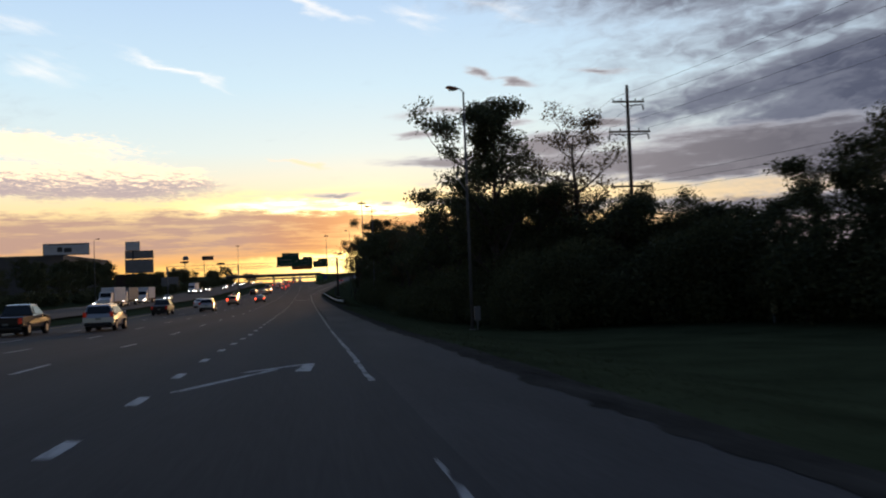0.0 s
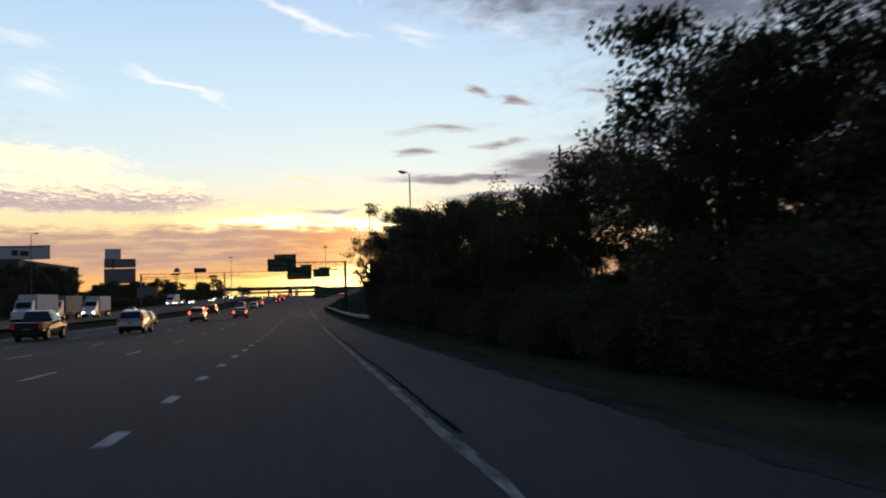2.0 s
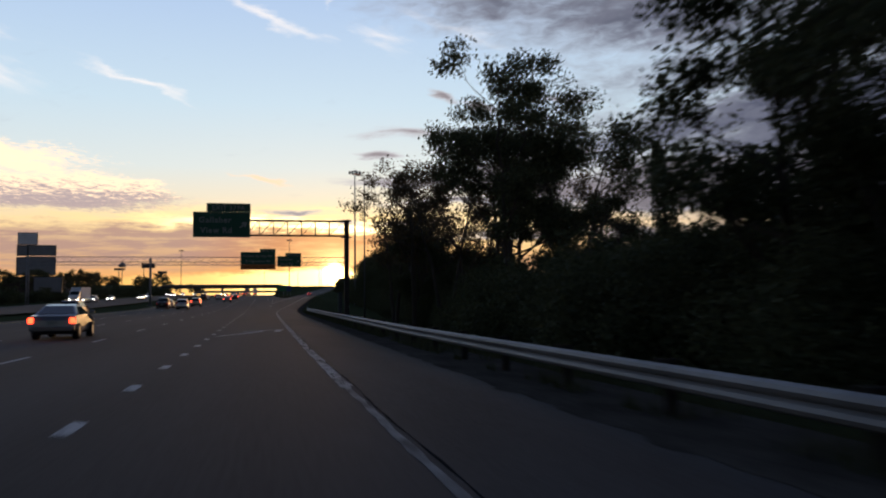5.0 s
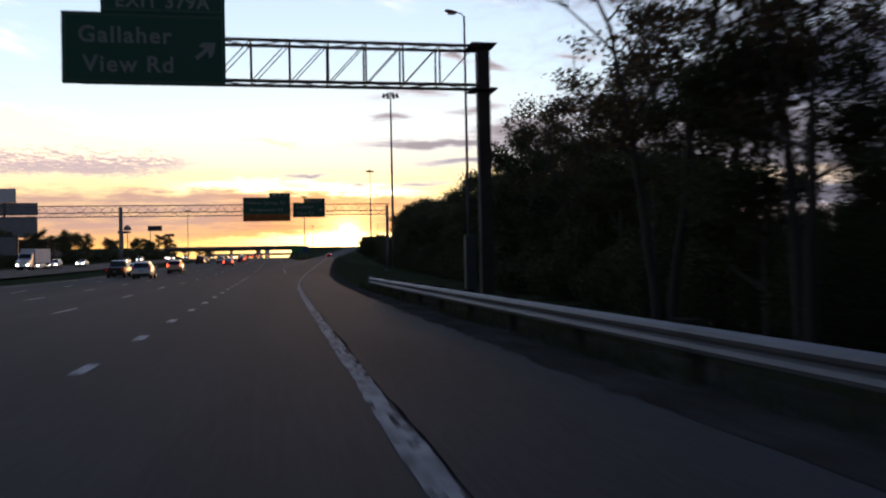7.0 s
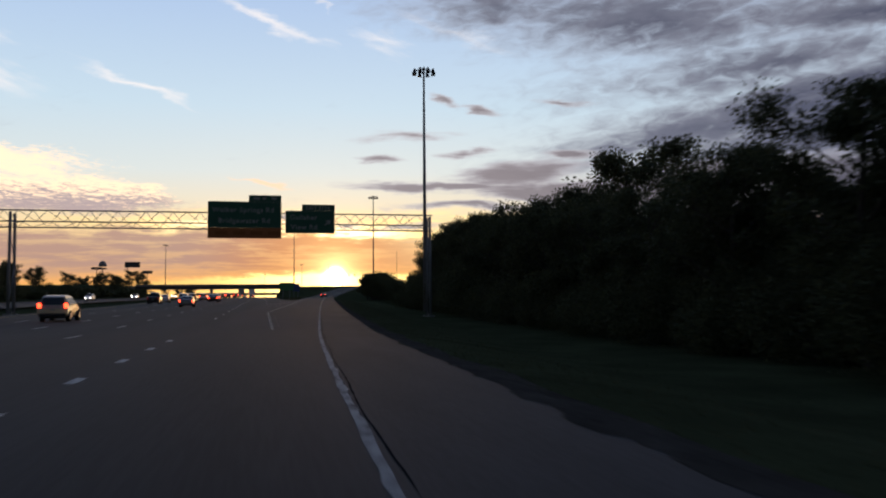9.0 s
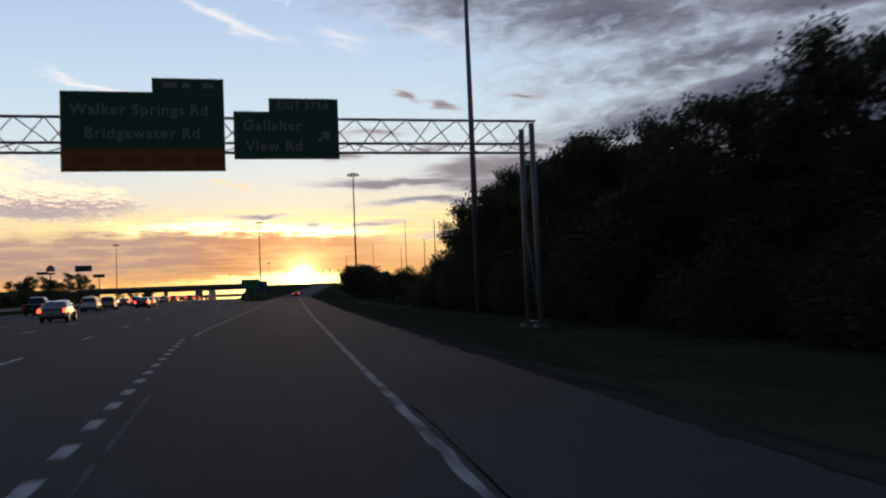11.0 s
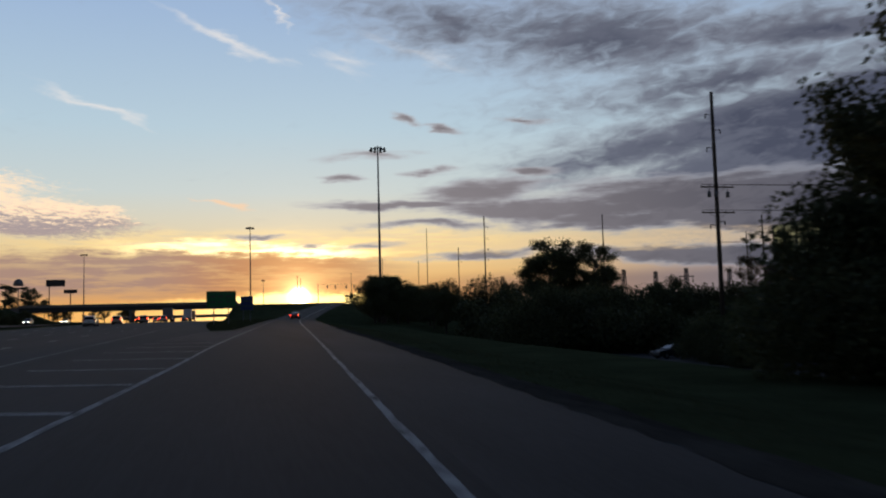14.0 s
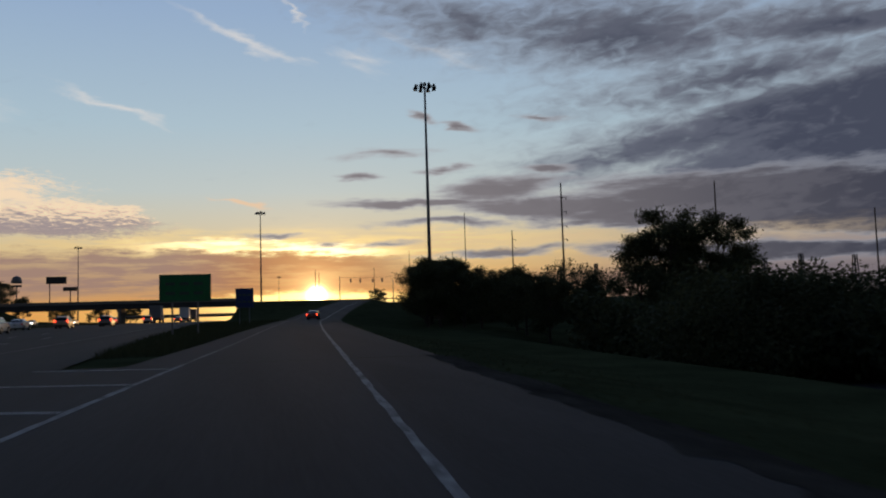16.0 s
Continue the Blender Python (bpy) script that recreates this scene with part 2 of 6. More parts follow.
# ---- materials ----
def material(name, color, rough=0.8, metal=0.0, var=0.25, scale=4.0, fine=40.0, bump=0.0, second=None, spec=0.4, each=0.0, emit=None, stretch=(1, 1, 1), span=(0.45, 1.05)):
    """A surface with broad stains and fine grain at real size."""
    m = bpy.data.materials.new(name)
    m.use_nodes = True
    n, l = m.node_tree.nodes, m.node_tree.links
    b = n["Principled BSDF"]
    b.inputs["Roughness"].default_value, b.inputs["Metallic"].default_value = rough, metal
    b.inputs["Specular IOR Level"].default_value = spec
    tc = n.new("ShaderNodeTexCoord")
    mp = n.new("ShaderNodeMapping")
    mp.inputs[3].default_value = stretch
    l.new(tc.outputs["Object"], mp.inputs[0])
    big, small = n.new("ShaderNodeTexNoise"), n.new("ShaderNodeTexNoise")
    for t, s, d in ((big, 1.0 / scale, 5), (small, fine, 3)):
        l.new(mp.outputs[0], t.inputs[0])
        t.inputs["Scale"].default_value, t.inputs["Detail"].default_value = s, d
    add = n.new("ShaderNodeMath")
    add.operation = "MULTIPLY_ADD"
    l.new(small.outputs[0], add.inputs[0])
    add.inputs[1].default_value = 0.5
    l.new(big.outputs[0], add.inputs[2])
    ramp = n.new("ShaderNodeMapRange")
    l.new(add.outputs[0], ramp.inputs[0])
    ramp.inputs[1].default_value, ramp.inputs[2].default_value = span
    mix = n.new("ShaderNodeMix")
    mix.data_type = "RGBA"
    l.new(ramp.outputs[0], mix.inputs[0])
    hi = second or tuple(min(1.0, c * (1 + var)) for c in color)
    mix.inputs[6].default_value, mix.inputs[7].default_value = (*[c * (1 - var) for c in color], 1), (*hi, 1)
    out = mix.outputs[2]
    if each:
        oi = n.new("ShaderNodeObjectInfo")
        hsv = n.new("ShaderNodeHueSaturation")
        mr = n.new("ShaderNodeMapRange")
        l.new(oi.outputs["Random"], mr.inputs[0])
        mr.inputs[3].default_value, mr.inputs[4].default_value = 1 - each, 1 + each
        l.new(mr.outputs[0], hsv.inputs["Value"])
        l.new(out, hsv.inputs["Color"])
        out = hsv.outputs[0]
    l.new(out, b.inputs["Base Color"])
    if bump:
        bp = n.new("ShaderNodeBump")
        bp.inputs["Strength"].default_value, bp.inputs["Distance"].default_value = 0.6, bump
        l.new(add.outputs[0], bp.inputs["Height"])
        l.new(bp.outputs[0], b.inputs["Normal"])
    if emit:
        b.inputs["Emission Color"].default_value, b.inputs["Emission Strength"].default_value = (*emit[0], 1), emit[1]
    return m


def leaf_material(name, dark, light):
    m = bpy.data.materials.new(name)
    m.use_nodes = True
    n, l = m.node_tree.nodes, m.node_tree.links
    b = n["Principled BSDF"]
    geo, ramp = n.new("ShaderNodeNewGeometry"), n.new("ShaderNodeValToRGB")
    l.new(geo.outputs["Random Per Island"], ramp.inputs[0])
    ramp.color_ramp.elements[0].color, ramp.color_ramp.elements[1].color = (*dark, 1), (*light, 1)
    l.new(ramp.outputs[0], b.inputs["Base Color"])
    b.inputs["Roughness"].default_value, b.inputs["Specular IOR Level"].default_value = 0.75, 0.15
    tr, mix = n.new("ShaderNodeBsdfTranslucent"), n.new("ShaderNodeMixShader")
    l.new(ramp.outputs[0], tr.inputs[0])
    mix.inputs[0].default_value = 0.25
    l.new(b.outputs[0], mix.inputs[1])
    l.new(tr.outputs[0], mix.inputs[2])
    l.new(mix.outputs[0], n["Material Output"].inputs[0])
    return m


ASPHALT = material("asphalt", (0.053, 0.0515, 0.052), 0.93, var=0.27, scale=2.2, fine=18.0, bump=0.004, spec=0.12, stretch=(1.0, 0.05, 1.0))
SHOULDER = material("shoulder_asphalt", (0.063, 0.060, 0.059), 0.95, var=0.34, scale=2.0, fine=22.0, bump=0.005, spec=0.1, stretch=(1.0, 0.18, 1.0))
PATCH = material("crack_sealer", (0.020, 0.020, 0.021), 0.97, var=0.3, spec=0.0)
PAINT = material("worn_road_paint", (0.14, 0.14, 0.14), 0.9, var=0.3, scale=0.3, fine=9.0, second=(0.48, 0.48, 0.47), spec=0.1, stretch=(1.0, 0.5, 1.0), span=(0.46, 0.74))
LINE = material("old_dull_line_paint", (0.13, 0.13, 0.13), 0.92, var=0.25, scale=0.22, fine=9.0, second=(0.40, 0.40, 0.39), spec=0.08, stretch=(1.0, 0.35, 1.0), span=(0.52, 0.86))
FADED = material("faded_line_paint", (0.085, 0.084, 0.083), 0.92, var=0.2, scale=0.3, fine=9.0, second=(0.28, 0.28, 0.275), spec=0.08, stretch=(1.0, 0.35, 1.0), span=(0.52, 0.9))
GHOST = material("faint_line_remains", (0.052, 0.051, 0.050), 0.93, var=0.1, scale=0.3, fine=9.0, second=(0.17, 0.17, 0.165), spec=0.08, stretch=(1.0, 0.35, 1.0), span=(0.60, 0.95))
GRASS = material("mown_grass", (0.048, 0.058, 0.030), 1.0, var=0.4, scale=3.0, fine=7.0, bump=0.03, spec=0.0)
SOIL = material("bare_verge_soil", (0.058, 0.053, 0.046), 1.0, var=0.45, scale=0.8, fine=9.0, bump=0.02, spec=0.0, stretch=(1.0, 0.5, 1.0))
BLADE = leaf_material("grass_blades", (0.038, 0.046, 0.022), (0.066, 0.074, 0.036))
LEAF = leaf_material("leaf", (0.050, 0.058, 0.029), (0.098, 0.104, 0.050))
LEAF_DRY = leaf_material("leaf_turning", (0.066, 0.052, 0.026), (0.130, 0.090, 0.045))
BARK = material("bark", (0.060, 0.048, 0.038), 0.95, var=0.4, scale=0.6, fine=18.0, bump=0.02, stretch=(1, 1, 0.2))
WOOD_POLE = material("weathered_pole_wood", (0.085, 0.065, 0.050), 0.9, var=0.35, scale=1.0, fine=20.0, bump=0.006, stretch=(1, 1, 0.08))
GALV = material("weathered_galvanised_steel", (0.20, 0.20, 0.205), 0.7, 0.3, var=0.22, scale=1.2, fine=14.0)
OLD_GALV = material("dull_old_galvanised_steel", (0.115, 0.115, 0.118), 0.8, 0.2, var=0.3, scale=1.2, fine=12.0)
RAIL = material("guardrail_steel", (0.19, 0.195, 0.20), 0.65, 0.35, var=0.3, scale=1.5, fine=9.0, stretch=(1.0, 0.3, 1.0))
RUST = material("weathering_steel", (0.060, 0.046, 0.040), 0.85, 0.2, var=0.3, scale=1.0, fine=10.0)
DARK_STEEL = material("dark_painted_steel", (0.06, 0.062, 0.066), 0.6, 0.4, var=0.2)
SIGN_GREEN = material("sign_green_sheeting", (0.006, 0.068, 0.038), 0.5, var=0.12, scale=1.5, fine=6.0, spec=0.3)
SIGN_YELLOW = material("sign_orange_panel", (0.24, 0.075, 0.012), 0.5, var=0.12, spec=0.3)
SIGN_BLUE = material("sign_blue_sheeting", (0.015, 0.04, 0.16), 0.5, var=0.12, spec=0.3)
SIGN_WHITE = material("sign_white_legend", (0.19, 0.21, 0.195), 0.5, var=0.1, spec=0.3)
SIGN_DIM = material("sign_dull_legend", (0.05, 0.095, 0.07), 0.5, var=0.15, spec=0.3)
SIGN_BRIGHT_GREEN = material("sign_bright_green_sheeting", (0.014, 0.16, 0.052), 0.5, var=0.2, scale=0.8, fine=5.0, spec=0.3)
CONCRETE = material("concrete", (0.20, 0.195, 0.18), 0.9, var=0.22, scale=2.0, fine=12.0, bump=0.003)
BRICK = material("dark_brick", (0.055, 0.038, 0.032), 0.9, var=0.3, scale=1.0, fine=16.0)
STUCCO = material("grey_wall", (0.10, 0.098, 0.10), 0.9, var=0.15, scale=3.0)
WHITE_PANEL = material("white_billboard_panel", (0.62, 0.62, 0.64), 0.7, var=0.12, scale=2.5)
GREY_PANEL = material("grey_sign_panel", (0.20, 0.20, 0.21), 0.7, var=0.15, scale=2.0)
RUBBER = material("tyre_rubber", (0.02, 0.02, 0.02), 0.9, var=0.3, spec=0.2)
ALLOY = material("alloy_rim", (0.45, 0.45, 0.47), 0.35, 0.9, var=0.1)
CAR_GLASS = material("tinted_car_glass", (0.015, 0.016, 0.018), 0.06, var=0.1, spec=0.6)
TRIM = material("black_trim", (0.02, 0.02, 0.022), 0.6, var=0.2)
TAIL = material("lit_tail_lamp", (0.4, 0.02, 0.01), 0.3, var=0.1, emit=((1.0, 0.06, 0.02), 6.0))
# unlit lens, brightened by a faint red glow added to it
TAIL_OFF = material("red_tail_lamp", (0.30, 0.015, 0.012), 0.25, var=0.1, emit=((1.0, 0.08, 0.03), 0.05))
HEAD = material("lit_headlamp", (0.8, 0.8, 0.75), 0.2, var=0.05, emit=((1.0, 0.92, 0.78), 14.0))
LAMP_GLASS = material("unlit_lamp_glass", (0.45, 0.42, 0.40), 0.25, var=0.1)
WIRE = material("cable", (0.02, 0.02, 0.02), 0.7, var=0.2)


def car_paint(name, color, metal=0.3):
    m = material(name, color, 0.28, metal, var=0.08, scale=1.5, fine=60.0, spec=0.5)
    m.node_tree.nodes["Principled BSDF"].inputs["Coat Weight"].default_value = 0.6
    return m


GLASS = bpy.data.materials.new("greenish_glazing")
GLASS.use_nodes = True
gb = GLASS.node_tree.nodes["Principled BSDF"]
gb.inputs["Base Color"].default_value, gb.inputs["Roughness"].default_value = (0.52, 0.58, 0.36, 1), 0.12
gb.inputs["Transmission Weight"].default_value, gb.inputs["IOR"].default_value = 0.9, 1.05


# ---- mesh helpers ----
def box(bm, x0, x1, y0, y1, z0, z1, bevel=0.0):
    r = bmesh.ops.create_cube(bm, size=1.0)
    for v in r["verts"]:
        v.co = Vector((x0 + (v.co.x + 0.5) * (x1 - x0), y0 + (v.co.y + 0.5) * (y1 - y0), z0 + (v.co.z + 0.5) * (z1 - z0)))
    if bevel:
        es = list({e for v in r["verts"] for e in v.link_edges})
        bmesh.ops.bevel(bm, geom=es, offset=bevel, segments=2, affect="EDGES", profile=0.6)
    return bm


def tube(bm, p, q, r0, r1=None, n=8, caps=True):
    """A tapered round bar from p to q."""
    p, q = Vector(p), Vector(q)
    r1 = r0 if r1 is None else r1
    d = (q - p).normalized()
    a = d.orthogonal().normalized()
    b = d.cross(a)
    rings = []
    for c, r in ((p, r0), (q, r1)):
        rings.append([bm.verts.new(c + (a * math.cos(2 * math.pi * i / n) + b * math.sin(2 * math.pi * i / n)) * r) for i in range(n)])
    for i in range(n):
        f = bm.faces.new((rings[0][i], rings[0][(i + 1) % n], rings[1][(i + 1) % n], rings[1][i]))
        f.smooth = n > 5
    if caps:
        bm.faces.new(rings[0][::-1])
        bm.faces.new(rings[1])
    return bm


def loft(bm, rings, closed=True, caps=True, smooth=False):
    vs = [[bm.verts.new(c) for c in ring] for ring in rings]
    n = len(vs[0])
    for a, b in zip(vs, vs[1:]):
        for i in range(n if closed else n - 1):
            f = bm.faces.new((a[i], a[(i + 1) % n], b[(i + 1) % n], b[i]))
            f.smooth = smooth
    if caps and closed:
        bm.faces.new(vs[0][::-1])
        bm.faces.new(vs[-1])
    return bm


def part(name, bm, mat, parent=None, label=""):
    bmesh.ops.recalc_face_normals(bm, faces=bm.faces)
    me = bpy.data.meshes.new(name)
    bm.to_mesh(me)
    bm.free()
    me.materials.append(mat)
    ob = new(name, me)
    ob.parent = parent
    return tagged(ob, label)


def thing(name, label, category, group="", at=None, kind=""):
    ob = tagged(new(name), label, category, group, kind)
    if at is not None:
        ob.matrix_world = at
    return ob


def sheet(name, verts, faces, mat, parent=None, label="", smooth=False):
    me = bpy.data.meshes.new(name)
    me.from_pydata(verts, [], faces)
    me.materials.append(mat)
    if smooth:
        me.polygons.foreach_set("use_smooth", [True] * len(me.polygons))
    ob = new(name, me)
    ob.parent = parent
    return tagged(ob, label)


def lerp_table(table, v):
    if v <= table[0][0]:
        return table[0][1]
    for (a, p), (b, q) in zip(table, table[1:]):
        if v <= b:
            return p + (q - p) * (v - a) / (b - a)
    return table[-1][1]


def sstep(a, b, v):
    t = min(1.0, max(0.0, (v - a) / (b - a)))
    return t * t * (3 - 2 * t)


# ---- lie of the land: the road dips and climbs again, the slip road climbs to the bridge ----
MAIN_Z = [(-300, 5.0), (-20, 1.34), (10, 0.59), (25, 0.35), (40, 0.0), (100, -0.79), (160, -1.04), (220, -1.02), (280, -0.81), (340, -0.06), (400, 0.83),
          (460, 1.56), (520, 2.39), (600, 3.3), (690, 3.9), (800, 4.2), (1000, 4.4), (4000, 5.0)]
RAMP_Z = [(400, 0.83), (460, 1.56), (520, 2.39), (556, 2.95), (600, 4.7), (640, 6.7), (690, 9.3), (720, 9.6), (4000, 9.6)]
EDGE_X = [(0, 1.08), (100, 1.08), (150, 0.95), (195, 0.98), (215, 1.05), (240, 1.29), (270, 2.62), (300, 4.53), (330, 6.53), (360, 8.56), (390, 10.73), (420, 12.94), (450, 15.10), (480, 17.26),
          (510, 19.6), (540, 22.2), (556, 24.2), (600, 31.0), (640, 38.5), (690, 49.0)]
GORE_X = [(285, 1.05), (320, 1.10), (333, 1.97), (364, 4.4), (386, 6.1), (405, 7.15), (437, 9.4), (453, 10.7), (480, 12.6), (510, 14.9), (540, 17.4), (556, 19.4), (600, 26.2), (640, 33.7), (690, 44.0)]


def main_z(y):
    return lerp_table(MAIN_Z, y)


def ramp_z(y):
    return lerp_table(RAMP_Z, y) if y > 460 else main_z(y)


def edge_x(y):
    return sum(lerp_table(EDGE_X, y + 5.0 * k) for k in (-2, -1, 0, 1, 2)) / 5


def gore_x(y):
    return sum(lerp_table(GORE_X, y + 4.0 * k) for k in (-2, -1, 0, 1, 2)) / 5


def shoulder_x(y):
    return edge_x(y) + 2.8


def main_right(y):
    return lerp_table([(430, 6.6), (441, 6.4), (470, 5.4), (520, 4.8), (4000, 4.8)], y)


LEFT_EDGE = -20.6


def land_rise(x, y):
    zm, zr = main_z(y), ramp_z(y)
    r = shoulder_x(y)
    if x <= LEFT_EDGE:
        z = zm - 0.35 * sstep(LEFT_EDGE, LEFT_EDGE - 4, x) + 0.3 * sstep(-28, -31, x) + 2.2 * sstep(-50, -75, x)
        z += (8.6 - zm) * sstep(-52, -66, x) * sstep(655, 688, y) * sstep(745, 712, y)
    elif x <= r:
        if y < 441:
            z = zm
        else:
            z = zm + (zr - zm) * sstep(main_right(y) + 0.5, gore_x(y) - 2.0, x)
            z = max(z, zm + (9.45 - zm) * sstep(662, 688, y) * sstep(770, 704, y) * sstep(6.5, 11.5, x))
    else:
        d = x - r
        z = zr - 1.0 * sstep(0, 8, d) - (zr - zm) * sstep(3, 26, d) * (1 - sstep(640, 690, y))
        z += 0.5 * noise.noise(Vector((x * 0.05, y * 0.05, 0))) * sstep(8, 20, d)
    return z - 0.06


def land_z(x, y):
    """The land, with the low yard beside the slip road sunk into it."""
    z = land_rise(x, y)
    w = sstep(10, 26, x - shoulder_x(y)) * sstep(372, 398, y) * sstep(515, 480, y)
    return z + (-3.1 - z) * w


# ground: one sheet to the horizon, finer near the road
xs = sorted({-2600, -1500, -800, -400, -200, -140, -110, -90, -75, -66, -58, -52, -50, -48, -40, -31, -28, -25, LEFT_EDGE, -12, -6, 0, 2, 3.2}
            | {3.5 + 1.0 * i for i in range(0, 40)} | {45, 48, 52, 58, 66, 75, 85, 100, 130, 200, 400, 800, 1500, 2600})
ys = sorted({-400, -200, -100, -60, -40} | set(range(-20, 760, 6)) | {770, 800, 850, 950, 1100, 1400, 2000, 3000, 4200})
gv = [(x, y, land_z(x, y)) for y in ys for x in xs]
nx = len(xs)
gf = [(j * nx + i, j * nx + i + 1, (j + 1) * nx + i + 1, (j + 1) * nx + i) for j in range(len(ys) - 1) for i in range(nx - 1)]
tagged(sheet("ground", gv, gf, GRASS, smooth=True), "dark mown grass verge and open land", "grass", kind="structure")


def strip(name, lefts, rights, yrange, lift, mat, parent=None, label="", cols=4, height=None):
    """A paved strip between two side lines, lying lift above the land."""
    vs, fs = [], []
    for y in yrange:
        a, b = lefts(y), rights(y)
        for c in range(cols + 1):
            x = a + (b - a) * c / cols
            vs.append((x, y, (height or main_z)(y) + lift))
    n = cols + 1
    for j in range(len(yrange) - 1):
        for c in range(cols):
            fs.append((j * n + c, j * n + c + 1, (j + 1) * n + c + 1, (j + 1) * n + c))
    return sheet(name, vs, fs, mat, parent, label)


near_y = list(range(-60, 442))
road = tagged(strip("road", lambda y: LEFT_EDGE, lambda y: edge_x(y) + 0.25, near_y, 0.0, ASPHALT, cols=6), "worn dark grey asphalt motorway lanes", "road", kind="structure")
tagged(strip("road_shoulder", lambda y: edge_x(y) + 0.25, shoulder_x, near_y, -0.004, SHOULDER, cols=3), "grey asphalt hard shoulder with patches", "road", kind="structure")
far_y = list(range(441, 760)) + [800, 900, 1100, 1500, 2200, 3500]
tagged(strip("road_far", lambda y: LEFT_EDGE, main_right, far_y, 0.0, ASPHALT), "dark grey asphalt motorway running on under bridge", "road", kind="structure")
tagged(strip("road_slip", lambda y: gore_x(y) - 1.6, shoulder_x, list(range(441, 694)), 0.004, ASPHALT, height=ramp_z), "dark asphalt slip road climbing to bridge", "road", kind="structure")
tagged(strip("road_oncoming", lambda y: -50.0, lambda y: -30.0, list(range(-60, 760, 10)) + [900, 1500, 3500], 0.06, ASPHALT), "asphalt carriageway for oncoming traffic", "road", kind="structure")


def ragged(name, fx, w, y0, y1, step, lift, mat, parent, height=main_z, seed=1, jitter=0.02, label=""):
    """A painted line with worn, uneven edges."""
    rng = random.Random(seed)
    n = max(1, int((y1 - y0) / step))
    vs, fs = [], []
    for i in range(n + 1):
        y = y0 + (y1 - y0) * i / n
        a, b = rng.uniform(-jitter, jitter), rng.uniform(-jitter, jitter)
        vs += [(fx(y) - w / 2 + a, y, height(y) + lift), (fx(y) + w / 2 + b, y, height(y) + lift)]
        if i:
            fs.append((2 * i - 2, 2 * i - 1, 2 * i + 1, 2 * i))
    return sheet(name, vs, fs, mat, parent, label)


def patchy(name, fx, w, y0, y1, seed, label, gone=-0.25, mat=None):
    """Old line paint as one ragged band with flakes missing."""
    rng = random.Random(seed)
    vs, fs = [], []
    cols, step = 4, 0.16
    for i in range(int((y1 - y0) / step) + 1):
        y = y0 + step * i
        swell = 1 + 0.30 * noise.noise(Vector((1.0, y * 0.5, seed))) + 0.12 * noise.noise(Vector((2.0, y * 2.3, seed)))
        mid = fx(y) + 0.03 * noise.noise(Vector((4.0, y * 0.35, seed)))
        for c in range(cols + 1):
            vs.append((mid + w * swell * (c / cols - 0.5) + rng.uniform(-0.012, 0.012), y + rng.uniform(-0.05, 0.05), main_z(y) + 0.006))
        for c in range(cols if i else 0):
            if noise.noise(Vector((c * 0.9, y * 1.1, seed + 3.0))) + 0.5 * noise.noise(Vector((c * 2.1, y * 3.7, seed))) > gone:
                k = (cols + 1) * i + c
                fs.append((k - cols - 1, k - cols, k + 1, k))
    return sheet(name, vs, fs, mat or LINE, road, label)


ragged("edge_line", edge_x, 0.05, -40, 7.6, 0.4, 0.006, LINE, road, seed=2, jitter=0.03, label="worn white edge line")
ragged("edge_line", edge_x, 0.11, 15.2, 31, 0.5, 0.006, LINE, road, seed=13, jitter=0.025, label="worn white edge line")
ragged("edge_line", edge_x, 0.10, 31, 56, 0.5, 0.006, LINE, road, seed=15, jitter=0.025, label="worn white edge line")
patchy("edge_line", edge_x, 0.15, 55, 110, 17, "faded white edge line", -0.40, FADED)
ragged("edge_line", edge_x, 0.11, 108, 146, 0.5, 0.006, FADED, road, seed=18, label="faded white edge line")
patchy("edge_line", edge_x, 0.22, 145, 236, 19, "cracked and patched white edge line", -0.33)
ragged("edge_line", edge_x, 0.12, 235, 300, 0.5, 0.006, LINE, road, seed=3, jitter=0.025, label="worn white edge line")
ragged("edge_line", edge_x, 0.12, 300, 441, 0.8, 0.006, LINE, road, seed=20, label="worn white edge line")
ragged("edge_crack", lambda y: edge_x(y) + 0.21 + 0.03 * math.sin(y * 0.4), 0.07, 58, 112, 0.4, 0.005, PATCH, road, seed=21, jitter=0.022, label="dark sealed seam beside edge line")
ragged("edge_patch", lambda y: edge_x(y) - 0.03, 0.13, 41.2, 42.6, 0.3, 0.009, PATCH, road, seed=22, jitter=0.03, label="black patch across the edge line")
ragged("old_line", lambda y: 1.42, 0.05, 284, 303, 0.5, 0.006, GHOST, road, seed=12, jitter=0.022, label="faint remains of an old white line")
ragged("edge_crack", lambda y: edge_x(y) + 0.13 + 0.02 * math.sin(y * 0.7), 0.022, 110, 300, 0.5, 0.005, PATCH, road, seed=4, jitter=0.012, label="dark cracked seam beside edge line")
ragged("slip_edge_line", edge_x, 0.17, 441, 690, 3, 0.012, LINE, road, height=ramp_z, label="white edge line of slip road")
ragged("gore_line", gore_x, 0.14, 321.5, 441, 0.8, 0.007, LINE, road, seed=5, label="white line parting the slip road")
ragged("gore_line", gore_x, 0.12, 441, 690, 3, 0.012, FADED, road, height=ramp_z, seed=6)
ragged("main_edge_line", lambda y: 1.25, 0.13, 378, 441, 1.0, 0.006, FADED, road, seed=7, label="white edge line of through lanes")
ragged("main_edge_line", lambda y: 1.25, 0.12, 441, 700, 4, 0.006, FADED, road, seed=8)
ragged("median_line", lambda y: -19.2, 0.17, -40, 700, 4, 0.006, material("worn_yellow_paint", (0.36, 0.26, 0.06), 0.85, var=0.35, scale=0.7, fine=14.0), road, seed=9, label="worn yellow median line")

